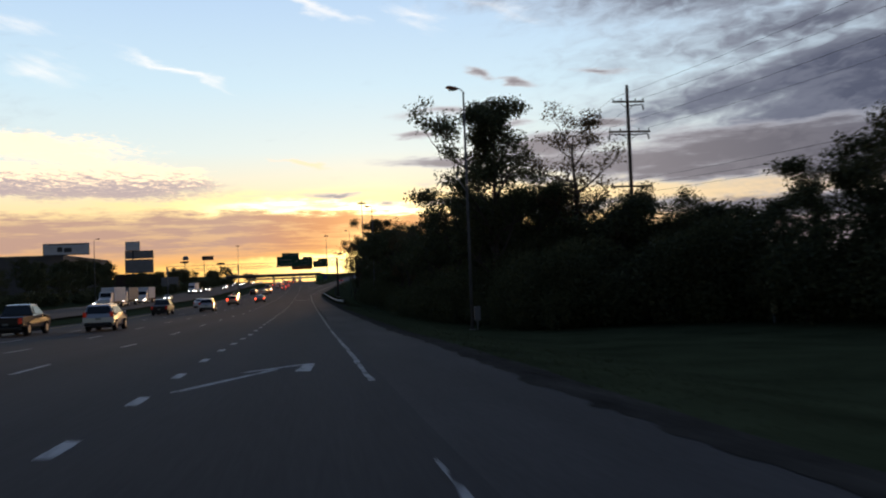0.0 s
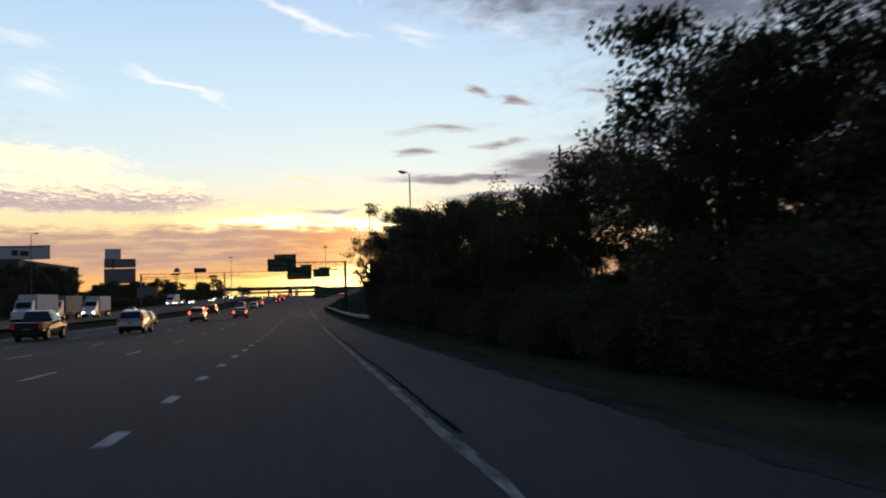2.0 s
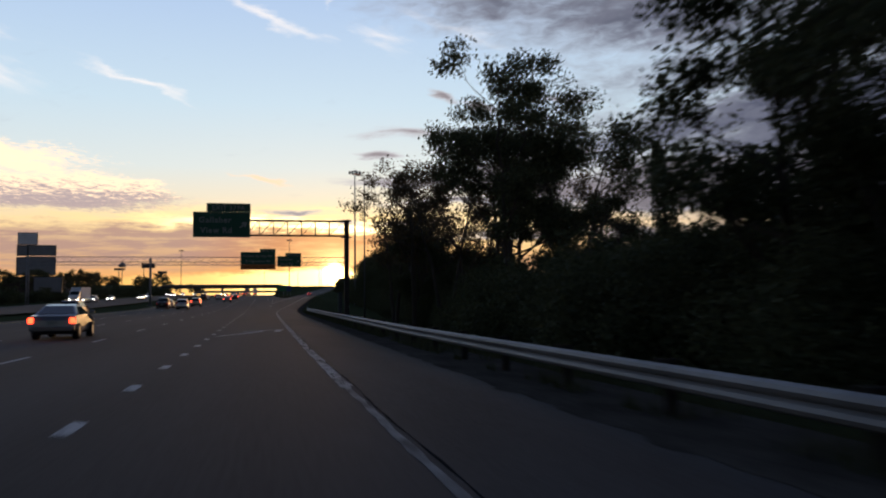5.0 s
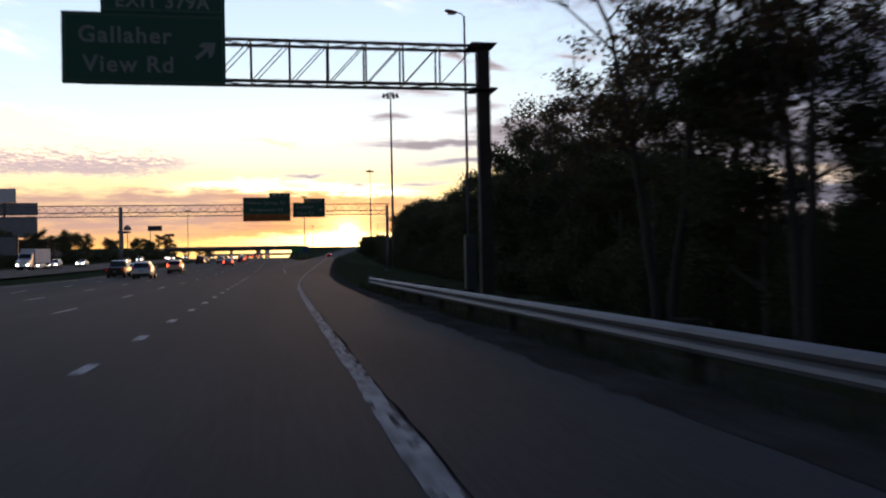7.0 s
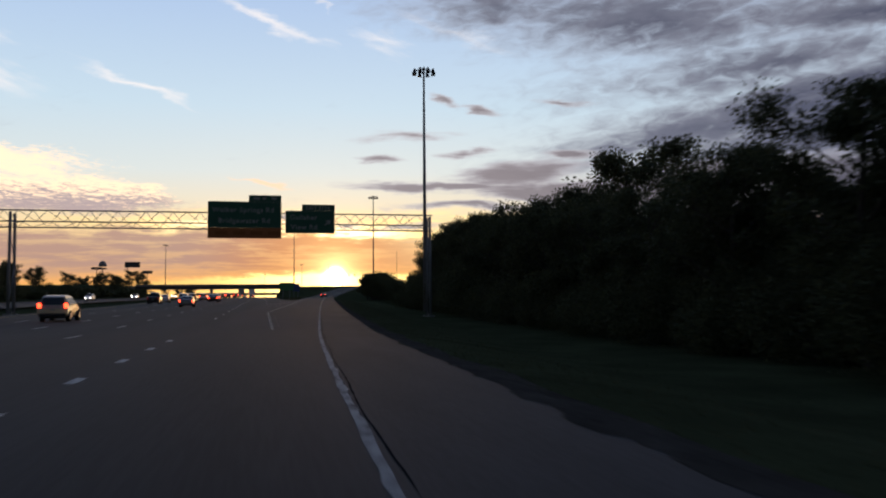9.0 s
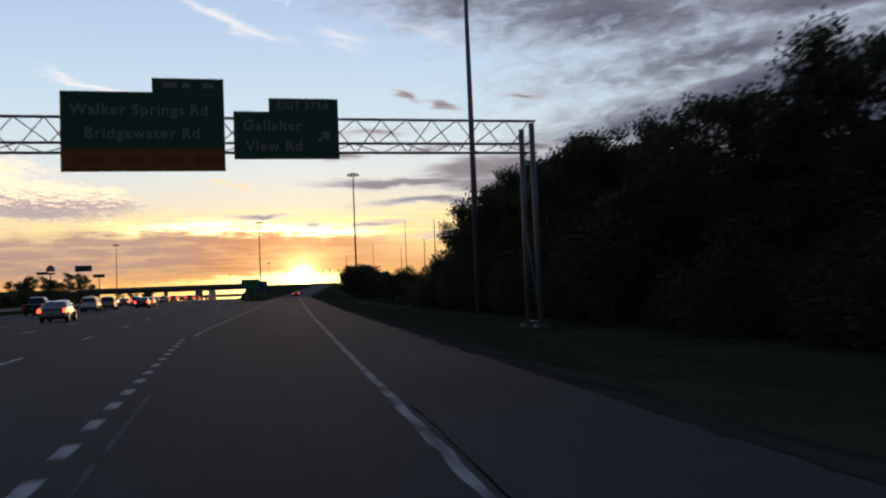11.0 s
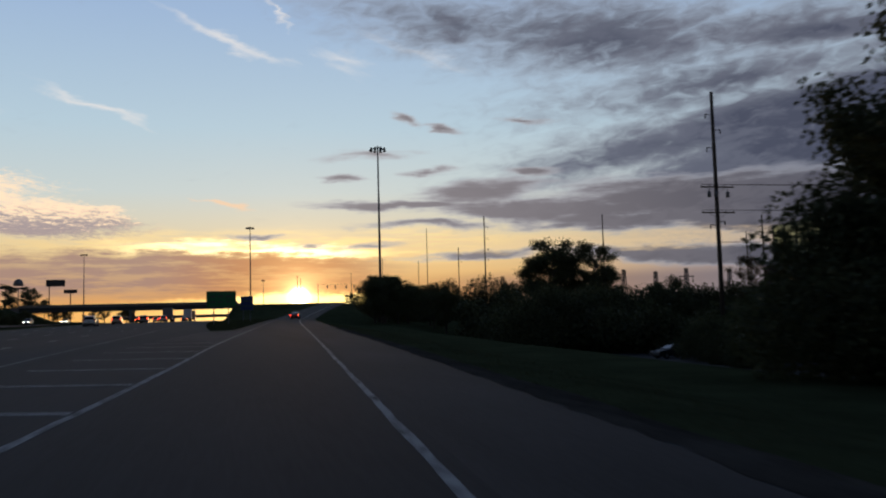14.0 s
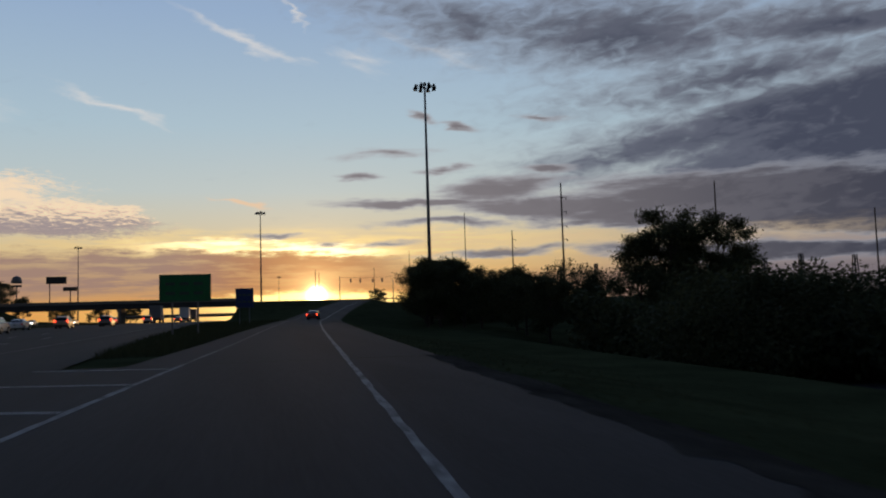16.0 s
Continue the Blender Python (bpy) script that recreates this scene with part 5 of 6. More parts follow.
def vehicle(kind, paint, lit, oncoming, at, label, group):
    key = (kind, paint, lit, oncoming)
    if key in VEHICLES:
        ob = copy_thing(VEHICLES[key], at)
        return tagged(ob, label, group=group)
    sh = SHAPES[kind]
    ob = thing("car" if kind != "pickup" else "pickup_truck", label, "car", group, at=at)
    body = PAINTS[paint]
    bm = bmesh.new()
    out = sh["out"]
    rings = []
    for f in (-1.0, -0.93, 0.93, 1.0):
        k = 1.0 if abs(f) < 1 else 0.985
        rings.append([(f * w, y, z if abs(f) < 1 else 0.6 + (z - 0.6) * k) for y, z, w in out])
    loft(bm, rings)
    for f in bm.faces:
        f.smooth = False
    part("body", bm, body, ob)
    # windows, set just proud of the shell
    for (y0, z0, w0), (y1, z1, w1) in sh["glass"]:
        s = -1 if y1 > y0 else 1
        dy, dz = s * 0.015, 0.012
        sheet("window", [(-w0 * 0.9, y0 + dy, z0 + dz), (w0 * 0.9, y0 + dy, z0 + dz), (w1 * 0.9, y1 + dy, z1 + dz), (-w1 * 0.9, y1 + dy, z1 + dz)], [(0, 1, 2, 3)], CAR_GLASS, ob)
    for s in (-1, 1):
        pts = []
        for y, z in sh["side"]:
            t = (z - 1.0) / 0.65
            w = 0.90 + (0.665 - 0.90) * min(1, max(0, t)) if kind != "sedan" else 0.87 + (0.60 - 0.87) * min(1, max(0, (z - 1.0) / 0.42))
            if kind == "pickup":
                w = 0.95 + (0.70 - 0.95) * min(1, max(0, (z - 1.2) / 0.62))
            pts.append((s * (w + 0.02), y, z))
        sheet("window", pts, [(0, 1, 2, 3)], CAR_GLASS, ob)
    for y in sh["axles"]:
        for s in (-1, 1):
            r = sh["wheel"]
            c = 0.80 if kind != "pickup" else 0.84
            tyre = part("wheel", tube(bmesh.new(), (s * (c - 0.13), y, r), (s * (c + 0.115), y, r), r, n=18), RUBBER, ob)
            part("rim", tube(bmesh.new(), (s * (c + 0.10), y, r), (s * (c + 0.125), y, r), r * 0.62, n=14), ALLOY, tyre)
    z0, z1 = sh["tail"]
    for s in (-1, 1):
        bm = bmesh.new()
        box(bm, s * 0.80 - 0.10, s * 0.80 + 0.10, -0.03, 0.10, z0, z1, 0.02)
        part("tail_lamp", bm, TAIL if lit else TAIL_OFF, ob)
        bm = bmesh.new()
        box(bm, s * 0.62 - 0.17, s * 0.62 + 0.17, sh["L"] - 0.16, sh["L"] + 0.0, 0.66, 0.82, 0.03)
        part("headlamp", bm, HEAD if oncoming else LAMP_GLASS, ob)
        bm = bmesh.new()
        my = sh["side"][2][0] + 0.55
        box(bm, s * 1.0 - 0.09, s * 1.0 + 0.09, my, my + 0.12, 1.05, 1.20, 0.02)
        part("mirror", bm, body, ob)
    bm = bmesh.new()
    box(bm, -0.80, 0.80, -0.05, 0.10, 0.36, 0.56, 0.03)
    part("bumper", bm, TRIM if kind == "suv" else body, ob)
    bm = bmesh.new()
    box(bm, -0.16, 0.16, -0.066, -0.052, 0.66, 0.78) if kind != "suv" else box(bm, -0.16, 0.16, -0.03, -0.01, 0.72, 0.84)
    part("number_plate", bm, SIGN_WHITE, ob)
    bm = bmesh.new()
    box(bm, -0.72, 0.72, 0.3, sh["L"] - 0.3, 0.22, 0.36)
    part("underbody", bm, TRIM, ob)
    VEHICLES[key] = ob
    return ob


def lorry(at, label, box_len, box_h, paint, trailer_mat, semi, oncoming, group):
    ob = thing("lorry", label, "lorry", group, at=at)
    bm = bmesh.new()
    box(bm, -1.25, 1.25, 0, box_len, 1.15, 1.15 + box_h, 0.04)
    cargo = part("cargo_box", bm, trailer_mat, ob)
    bm = bmesh.new()
    for x in (-1.22, 0.0):
        box(bm, x + 0.03, x + 1.19, -0.02, 0.0, 1.25, 1.05 + box_h)
    part("rear_door", bm, trailer_mat, cargo)
    bm = bmesh.new()
    rings = [[(-w, y, z) for y, z in ((box_len + 0.5, 0.6), (box_len + 0.5, h), (box_len + 1.4, h), (box_len + 2.3, h * 0.62), (box_len + 3.6, h * 0.5), (box_len + 3.7, 0.6))] for w, h in ((-1.15, 3.0), (-1.0, 3.2), (1.0, 3.2), (1.15, 3.0))]
    loft(bm, rings)
    part("cab", bm, PAINTS[paint], ob)
    h = 3.2
    sheet("windscreen", [(-1.0, box_len + 1.46, h - 0.1), (1.0, box_len + 1.46, h - 0.1), (1.0, box_len + 2.28, h * 0.65), (-1.0, box_len + 2.28, h * 0.65)], [(0, 1, 2, 3)], CAR_GLASS, ob)
    bm = bmesh.new()
    box(bm, -0.5, 0.5, 0.3, box_len + 3.2, 0.75, 1.15)
    part("chassis", bm, TRIM, ob)
    ax = [1.2, 2.5, box_len + 0.6, box_len + 2.9] if semi else [1.8, box_len + 2.6]
    for y in ax:
        for s in (-1, 1):
            tyre = part("wheel", tube(bmesh.new(), (s * 0.75, y, 0.5), (s * 1.2, y, 0.5), 0.5, n=16), RUBBER, ob)
            part("rim", tube(bmesh.new(), (s * 1.19, y, 0.5), (s * 1.215, y, 0.5), 0.28, n=12), ALLOY, tyre)
    for s in (-1, 1):
        bm = bmesh.new()
        box(bm, s * 1.05 - 0.12, s * 1.05 + 0.12, -0.05, 0.03, 0.85, 1.05)
        part("tail_lamp", bm, TAIL_OFF, ob)
        bm = bmesh.new()
        box(bm, s * 0.9 - 0.15, s * 0.9 + 0.15, box_len + 3.66, box_len + 3.76, 0.8, 1.0)
        part("headlamp", bm, HEAD if oncoming else LAMP_GLASS, ob)
    return ob


def lane_pose(x, y, back=False):
    slope = math.degrees(math.atan2(main_z(y + 4) - main_z(y), 4))
    return pose(x, y, main_z(y) + (0.06 if back else 0.0) + 0.002, -slope if back else slope, 0, 180 if back else 0)


MATT_BLACK = car_paint("matt_black_car_paint", (0.018, 0.018, 0.020), 0.0)
MATT_BLACK.node_tree.nodes["Principled BSDF"].inputs["Coat Weight"].default_value = 0.0
MATT_BLACK.node_tree.nodes["Principled BSDF"].inputs["Roughness"].default_value = 0.6
PAINTS["matt"] = MATT_BLACK
TRAFFIC = [
    ("pickup", "black", False, -17.0, 104, "black pickup truck driving in its lane"), ("suv", "silver", False, -12.7, 113, "silver crossover car driving in its lane"),
    ("sedan", "white", False, -16.9, 141, "white saloon car driving in its lane"), ("suv", "tan", True, -12.7, 152, "tan sport utility car with brake lamps lit"),
    ("suv", "black", True, -16.9, 210, "black sport utility car braking far ahead"), ("sedan", "grey", True, -8.9, 168, "grey saloon car with tail lamps lit"),
    ("suv", "silver", False, -12.8, 56, "silver sport utility car driving in its lane"), ("pickup", "black", False, -17.2, 53, "black pickup truck driving in its lane"),
    ("pickup", "black", False, -16.9, 281, "black pickup truck driving in its lane"), ("suv", "silver", False, -12.9, 272, "silver crossover car driving in its lane"), ("suv", "tan", True, -12.6, 297, "tan sport utility car with tail lamps lit"),
    ("suv", "white", False, -13.0, 394, "white crossover car driving in its lane"), ("sedan", "black", True, -9.0, 412, "black saloon car with tail lamps lit"), ("suv", "white", True, -13.0, 445, "white sport utility car with tail lamps lit"), ("sedan", "grey", True, -16.9, 462, "grey saloon car with tail lamps lit"),
    ("pickup", "black", False, -17.0, 385, "black pickup truck driving in its lane"), ("sedan", "white", False, -16.9, 290, "white saloon car driving in its lane"),
    ("sedan", "white", False, -17.0, 400, "white saloon car driving in its lane"), ("suv", "tan", False, -12.7, 407, "tan sport utility car driving in its lane"),
    ("sedan", "grey", True, -9.0, 352, "grey saloon car with tail lamps lit"), ("sedan", "silver", True, -8.9, 420, "silver saloon car far ahead in traffic"),
    ("suv", "white", False, -12.8, 507, "white crossover car in distant traffic"), ("suv", "tan", True, -12.8, 541, "tan sport utility car in distant traffic"),
    ("sedan", "white", False, -16.9, 534, "white saloon car in distant traffic"), ("suv", "grey", True, -8.8, 552, "grey sport utility car with lit tail lamps"),
    ("sedan", "black", True, -12.7, 585, "black saloon car with lit tail lamps"), ("suv", "silver", True, -8.8, 610, "silver crossover with lit tail lamps near bridge"),
    ("sedan", "grey", True, -4.7, 640, "grey saloon car near the bridge"), ("sedan", "red", True, -12.7, 655, "dark red saloon car near the bridge"),
    ("suv", "white", True, -16.8, 690, "white crossover car under the bridge"), ("sedan", "silver", True, -8.8, 735, "silver saloon car beyond the bridge")]
for kind, paint, lit, x, y, label in TRAFFIC:
    vehicle(kind, paint, lit, False, lane_pose(x, y), label, "traffic driving away")
slip_slope = math.degrees(math.atan2(ramp_z(556) - ramp_z(552), 4))
vehicle("sedan", "red", True, False, pose(21.9, 552, ramp_z(552) + 0.006, slip_slope, 0, -10), "dark red saloon car with lit tail lamps on slip road", "traffic driving away")
ONCOMING = [("sedan", "white", -42.5, 190), ("sedan", "grey", -38.0, 250), ("sedan", "white", -44.5, 362), ("suv", "silver", -43.8, 372), ("sedan", "white", -42.0, 388), ("sedan", "tan", -38, 420),
            ("suv", "white", -42, 470), ("sedan", "silver", -38, 520), ("sedan", "white", -46, 575), ("suv", "grey", -42, 610), ("sedan", "white", -38, 640), ("sedan", "silver", -34, 670)]
for kind, paint, x, y in ONCOMING:
    vehicle(kind, paint, False, True, lane_pose(x, y, True), paint + " car with lit headlamps on the oncoming lanes", "oncoming traffic")
lorry(lane_pose(-39, 204, True), "white lorry with a grey trailer coming the other way", 10.5, 2.7, "white", GREY_PANEL, True, True, "lorries")
lorry(lane_pose(-38.4, 187, True), "pale lorry trailer coming the other way", 10.5, 2.8, "white", WHITE_PANEL, True, False, "lorries")
lorry(lane_pose(-39, 226, True), "white lorry with a pale trailer coming the other way", 9.0, 2.7, "white", WHITE_PANEL, True, True, "lorries")
lorry(lane_pose(-45, 366, True), "lorry with pale trailer coming the other way", 11.0, 2.7, "white", WHITE_PANEL, True, True, "lorries")
lorry(lane_pose(-4.9, 705), "white box lorry far ahead in traffic", 7.0, 2.9, "white", WHITE_PANEL, False, False, "lorries")
lorry(lane_pose(-8.7, 625), "grey box lorry ahead near the bridge", 7.0, 2.9, "white", GREY_PANEL, False, False, "lorries")
lorry(lane_pose(-4.8, 665), "pale box lorry passing under the bridge", 7.0, 2.9, "white", WHITE_PANEL, False, False, "lorries")
vehicle("sedan", "matt", False, False, pose(57.6, 451.6, -3.05, 0, 0, 100), "dark saloon car parked in the low yard", "parked cars")


# ---- plants ----
def leaf_mesh(name, centres, size, seed, mat, droop=0.3):
    """Many small folded leaves, one island each."""
    r = np.random.RandomState(seed)
    n = len(centres)
    a = r.normal(size=(n, 3))
    a[:, 2] -= droop
    a /= np.linalg.norm(a, axis=1)[:, None]
    b = np.cross(a, r.normal(size=(n, 3)))
    b /= np.linalg.norm(b, axis=1)[:, None]
    s = (size * r.uniform(0.6, 1.25, n))[:, None]
    v = np.stack([centres - a * s * 0.5, centres + b * s * 0.30, centres + a * s * 0.5, centres - b * s * 0.30], 1).reshape(-1, 3)
    me = bpy.data.meshes.new(name)
    me.vertices.add(4 * n)
    me.vertices.foreach_set("co", v.ravel())
    me.loops.add(4 * n)
    me.loops.foreach_set("vertex_index", np.arange(4 * n, dtype=np.int32))
    me.polygons.add(n)
    me.polygons.foreach_set("loop_start", np.arange(0, 4 * n, 4, dtype=np.int32))
    me.update()
    me.materials.append(mat)
    return me


def tree_model(seed, h, spread, first, leaves, leaf=0.26, mat=LEAF, lean=0.0, bare=0.0, clump=0.5, stems=1):
    """A trunk with limbs and twigs, and leaves in uneven clumps at the twig ends. Returns trunk and crown meshes."""
    r = random.Random(seed)
    bm = bmesh.new()
    tips = []

    def limb(p, d, length, rad, depth):
        segs = 3 if depth < 2 else 2
        q, dd = Vector(p), Vector(d).normalized()
        pts = [q.copy()]
        for i in range(segs):
            dd = (dd + Vector((r.uniform(-.25, .25), r.uniform(-.25, .25), r.uniform(-.05, .22)))).normalized()
            q = q + dd * (length / segs)
            pts.append(q.copy())
        for i in range(segs):
            tube(bm, pts[i], pts[i + 1], rad * (1 - 0.7 * i / segs), rad * (1 - 0.7 * (i + 1) / segs), 6 if depth == 0 else (5 if depth == 1 else 3), caps=False)
        if depth == 2:
            tips.extend([pts[1], pts[2], pts[1].lerp(pts[2], 0.5)])
            return
        kids = r.randint(4, 6) if depth == 0 else r.randint(3, 5)
        for k in range(kids):
            t = r.uniform(0.35, 1.0)
            i = min(segs - 1, int(t * segs))
            base = pts[i].lerp(pts[i + 1], t * segs - i)
            side = Vector((r.uniform(-1, 1), r.uniform(-1, 1), r.uniform(-0.2, 0.8)))
            limb(base, dd * 0.6 + side * 0.9, length * r.uniform(0.4, 0.62), rad * 0.42, depth + 1)

    n = 9
    for stem in range(stems):
        top = h * (0.9 if stem == 0 else r.uniform(0.68, 0.9))
        base_r = (0.018 * h + 0.05) * (1.0 if stems == 1 else 0.62)
        out = 2 * math.pi * stem / stems + r.uniform(-0.5, 0.5)
        away = 0.0 if stems == 1 else r.uniform(0.10, 0.20) * h
        foot = 0.0 if stems == 1 else 0.25
        pts = [Vector((foot * math.cos(out), foot * math.sin(out), -0.4))]
        for i in range(1, n + 1):
            t = i / n
            bow = foot + away * t ** 1.4
            pts.append(Vector((lean * t * t * h + bow * math.cos(out) + r.uniform(-.12, .12) * t * 2, bow * math.sin(out) + r.uniform(-.12, .12) * t * 2, top * t)))
        for i in range(n):
            tube(bm, pts[i], pts[i + 1], base_r * (1 - 0.85 * i / n), base_r * (1 - 0.85 * (i + 1) / n), 8, caps=False)
        count = r.randint(11, 15) if stems == 1 else r.randint(6, 8)
        for k in range(count):
            t = first + (1 - first) * (k + r.random()) / count
            i = min(n - 1, int(t * n))
            base = pts[i].lerp(pts[i + 1], t * n - i)
            a = k * 2.4 + r.uniform(-.4, .4)
            reach = spread * (0.55 + 0.6 * math.sin(math.pi * min(1, max(0.05, (t - first) / (1 - first) * 0.85 + 0.15)))) * r.uniform(0.7, 1.15)
            limb(base, Vector((math.cos(a), math.sin(a), r.uniform(0.25, 0.9))), reach, base_r * (1 - 0.8 * t) * 0.6, 0)
    me = bpy.data.meshes.new("trunk")
    bm.to_mesh(me)
    bm.free()
    me.materials.append(BARK)
    rs = np.random.RandomState(seed)
    keep = [t for t in tips if rs.rand() > bare]
    idx = rs.randint(0, len(keep), leaves)
    c = np.array([tuple(t) for t in keep])[idx] + np.clip(rs.normal(size=(leaves, 3)), -1.45, 1.45) * np.array([clump, clump, clump * 0.62])
    return me, leaf_mesh("crown", c, leaf, seed, mat)


def ivy_column(seed, h, leaves):
    """A bare trunk smothered in ivy: a ragged cone of leaves tight to the stem."""
    rs = np.random.RandomState(seed)
    bm = bmesh.new()
    for i in range(8):
        tube(bm, (0.04 * math.sin(i) - 0.13 * h * i / 8, 0.04 * math.cos(i * 1.7), h * i / 8 - 0.4), (0.04 * math.sin(i + 1) - 0.13 * h * (i + 1) / 8, 0.04 * math.cos((i + 1) * 1.7), h * (i + 1) / 8 - 0.4), 0.22 - 0.022 * i, 0.20 - 0.022 * i, 7, caps=False)
    me = bpy.data.meshes.new("trunk")
    bm.to_mesh(me)
    bm.free()
    me.materials.append(BARK)
    t = rs.rand(leaves) ** 1.15
    ang = rs.uniform(0, 6.28, leaves)
    lump = 1 + 0.30 * np.sin(t * 21 + ang * 2) + 0.18 * np.sin(t * 47 + ang * 3)
    rad = (0.95 * (1 - t) ** 0.75 + 0.13) * lump * np.sqrt(rs.uniform(0.25, 1.1, leaves))
    return me, leaf_mesh("crown", np.stack([rad * np.cos(ang) - 0.13 * t * h, rad * np.sin(ang), 0.1 + t * (h - 0.2)], 1), 0.19, seed, LEAF)


def bush_model(seed, w, h, leaves, leaf=0.3, mat=LEAF):
    """A shrub: leaves over several swelling lumps from the ground up, on a few stems."""
    r = random.Random(seed)
    rs = np.random.RandomState(seed)
    lumps = [(r.uniform(-w, w) * 0.6, r.uniform(-w, w) * 0.6, r.uniform(0.15, 0.75) * h, r.uniform(0.35, 0.6) * w, r.uniform(0.22, 0.36) * h) for k in range(9)]
    lumps.append((0, 0, 0.3 * h, 0.85 * w, 0.35 * h))
    out = []
    per = leaves // len(lumps)
    for x, y, z, a, b in lumps:
        d = rs.normal(size=(per, 3))
        d /= np.linalg.norm(d, axis=1)[:, None]
        q = (rs.uniform(0.45, 1.06, per) + 0.05 * rs.normal(size=per))[:, None]
        p = d * q * np.array([a, a, b]) + np.array([x, y, z])
        p[:, 2] = np.maximum(np.abs(p[:, 2]), 0.05)
        out.append(p)
    c = np.concatenate(out)
    bm = bmesh.new()
    for k in range(6):
        a = r.uniform(0, 6.28)
        tube(bm, (0.2 * math.cos(a), 0.2 * math.sin(a), -0.3), (0.5 * w * math.cos(a), 0.5 * w * math.sin(a), h * 0.6), 0.05, 0.015, 5, caps=False)
    me = bpy.data.meshes.new("stems")
    bm.to_mesh(me)
    bm.free()
    me.materials.append(BARK)
    return me, leaf_mesh("foliage", c, leaf, seed, mat)


TREES = {
    "tall": [tree_model(21 + k, 17, 4.6, 0.20, 30000, 0.23, LEAF, bare=0.03, clump=0.44) for k in range(3)],
    "open": [tree_model(24 + k, 17, 4.2, 0.36, 17000, 0.23, LEAF, bare=0.22, clump=0.42, stems=2) for k in range(3)],
    "grove": [tree_model(91 + k, 11, 2.8, 0.44, 7700, 0.23, LEAF, bare=0.08, clump=0.40, stems=3) for k in range(3)],
    "lattice": [tree_model(95 + k, 15, 3.3, 0.40, 4300, 0.24, LEAF_DRY, bare=0.38, clump=0.36, stems=2) for k in range(3)],
    "airy": [tree_model(31 + k, 15, 3.8, 0.34, 13000, 0.20, LEAF_DRY, bare=0.15, clump=0.34) for k in range(2)],
    "sparse": [tree_model(37, 15, 3.0, 0.40, 4800, 0.20, LEAF_DRY, bare=0.25, clump=0.34)],
    "mid": [tree_model(41 + k, 10.5, 3.4, 0.16, 14000, 0.22, LEAF, bare=0.03, clump=0.42) for k in range(4)],
    "slim": [tree_model(51 + k, 12, 2.2, 0.10, 10000, 0.21, LEAF, clump=0.40) for k in range(2)],
    "ivy": [ivy_column(58, 10.5, 9000)],
    "round": [tree_model(67 + k, 9.5, 3.3, 0.06, 15000, 0.25, LEAF, clump=0.55) for k in range(2)],
    "bare": [tree_model(61, 8, 2.4, 0.35, 260, 0.2, LEAF_DRY, bare=0.7)],
    "far": [tree_model(65 + k, 10.5, 3.6, 0.16, 4200, 0.38, LEAF, clump=0.5) for k in range(3)]}
BUSHES = [bush_model(71 + k, 2.9, 4.2, 11000, 0.165) for k in range(4)]
FAR_BUSHES = [bush_model(81 + k, 2.9, 4.2, 2600, 0.38) for k in range(3)]
TREE_TOP = {kind: [float(np.percentile([v.co.z for v in m[1].vertices], 99.5)) for m in models] for kind, models in TREES.items()}


def plant(kind, k, x, y, height, label, group, wide=1.0, sink=0.1):
    """Set one tree or bush, scaled to a height in metres."""
    if kind in ("bush", "far_bush"):
        a, b = BUSHES[k % len(BUSHES)] if kind == "bush" else FAR_BUSHES[k % len(FAR_BUSHES)]
        full, name, names = 4.2, "bush", ("stem", "foliage")
    else:
        a, b = TREES[kind][k % len(TREES[kind])]
        full, name, names = TREE_TOP[kind][k % len(TREES[kind])], "tree", ("trunk", "crown")
    height += land_rise(x, y) - land_z(x, y)
    s = height / full
    ob = tagged(new(name), label, name, group)
    rr = random.Random(int(x * 13 + y * 7))
    ob.matrix_world = pose(x, y, land_z(x, y) - sink, 0, 0, 0 if kind == "ivy" else rr.uniform(0, 360)) @ Matrix.Diagonal((s * wide, s * wide, s, 1))
    for nm, me in zip(names, (a, b)):
        p = new(nm, me)
        p.parent = ob
    return ob


BIG = "tall dark leafy tree on the verge"
THIN = "airy tree with thinning reddish leaves"
MID = "dark leafy tree in the roadside belt"
BUSH = "dense dark green bush at the verge"
STEMS = "slender tree on several thin bare stems"
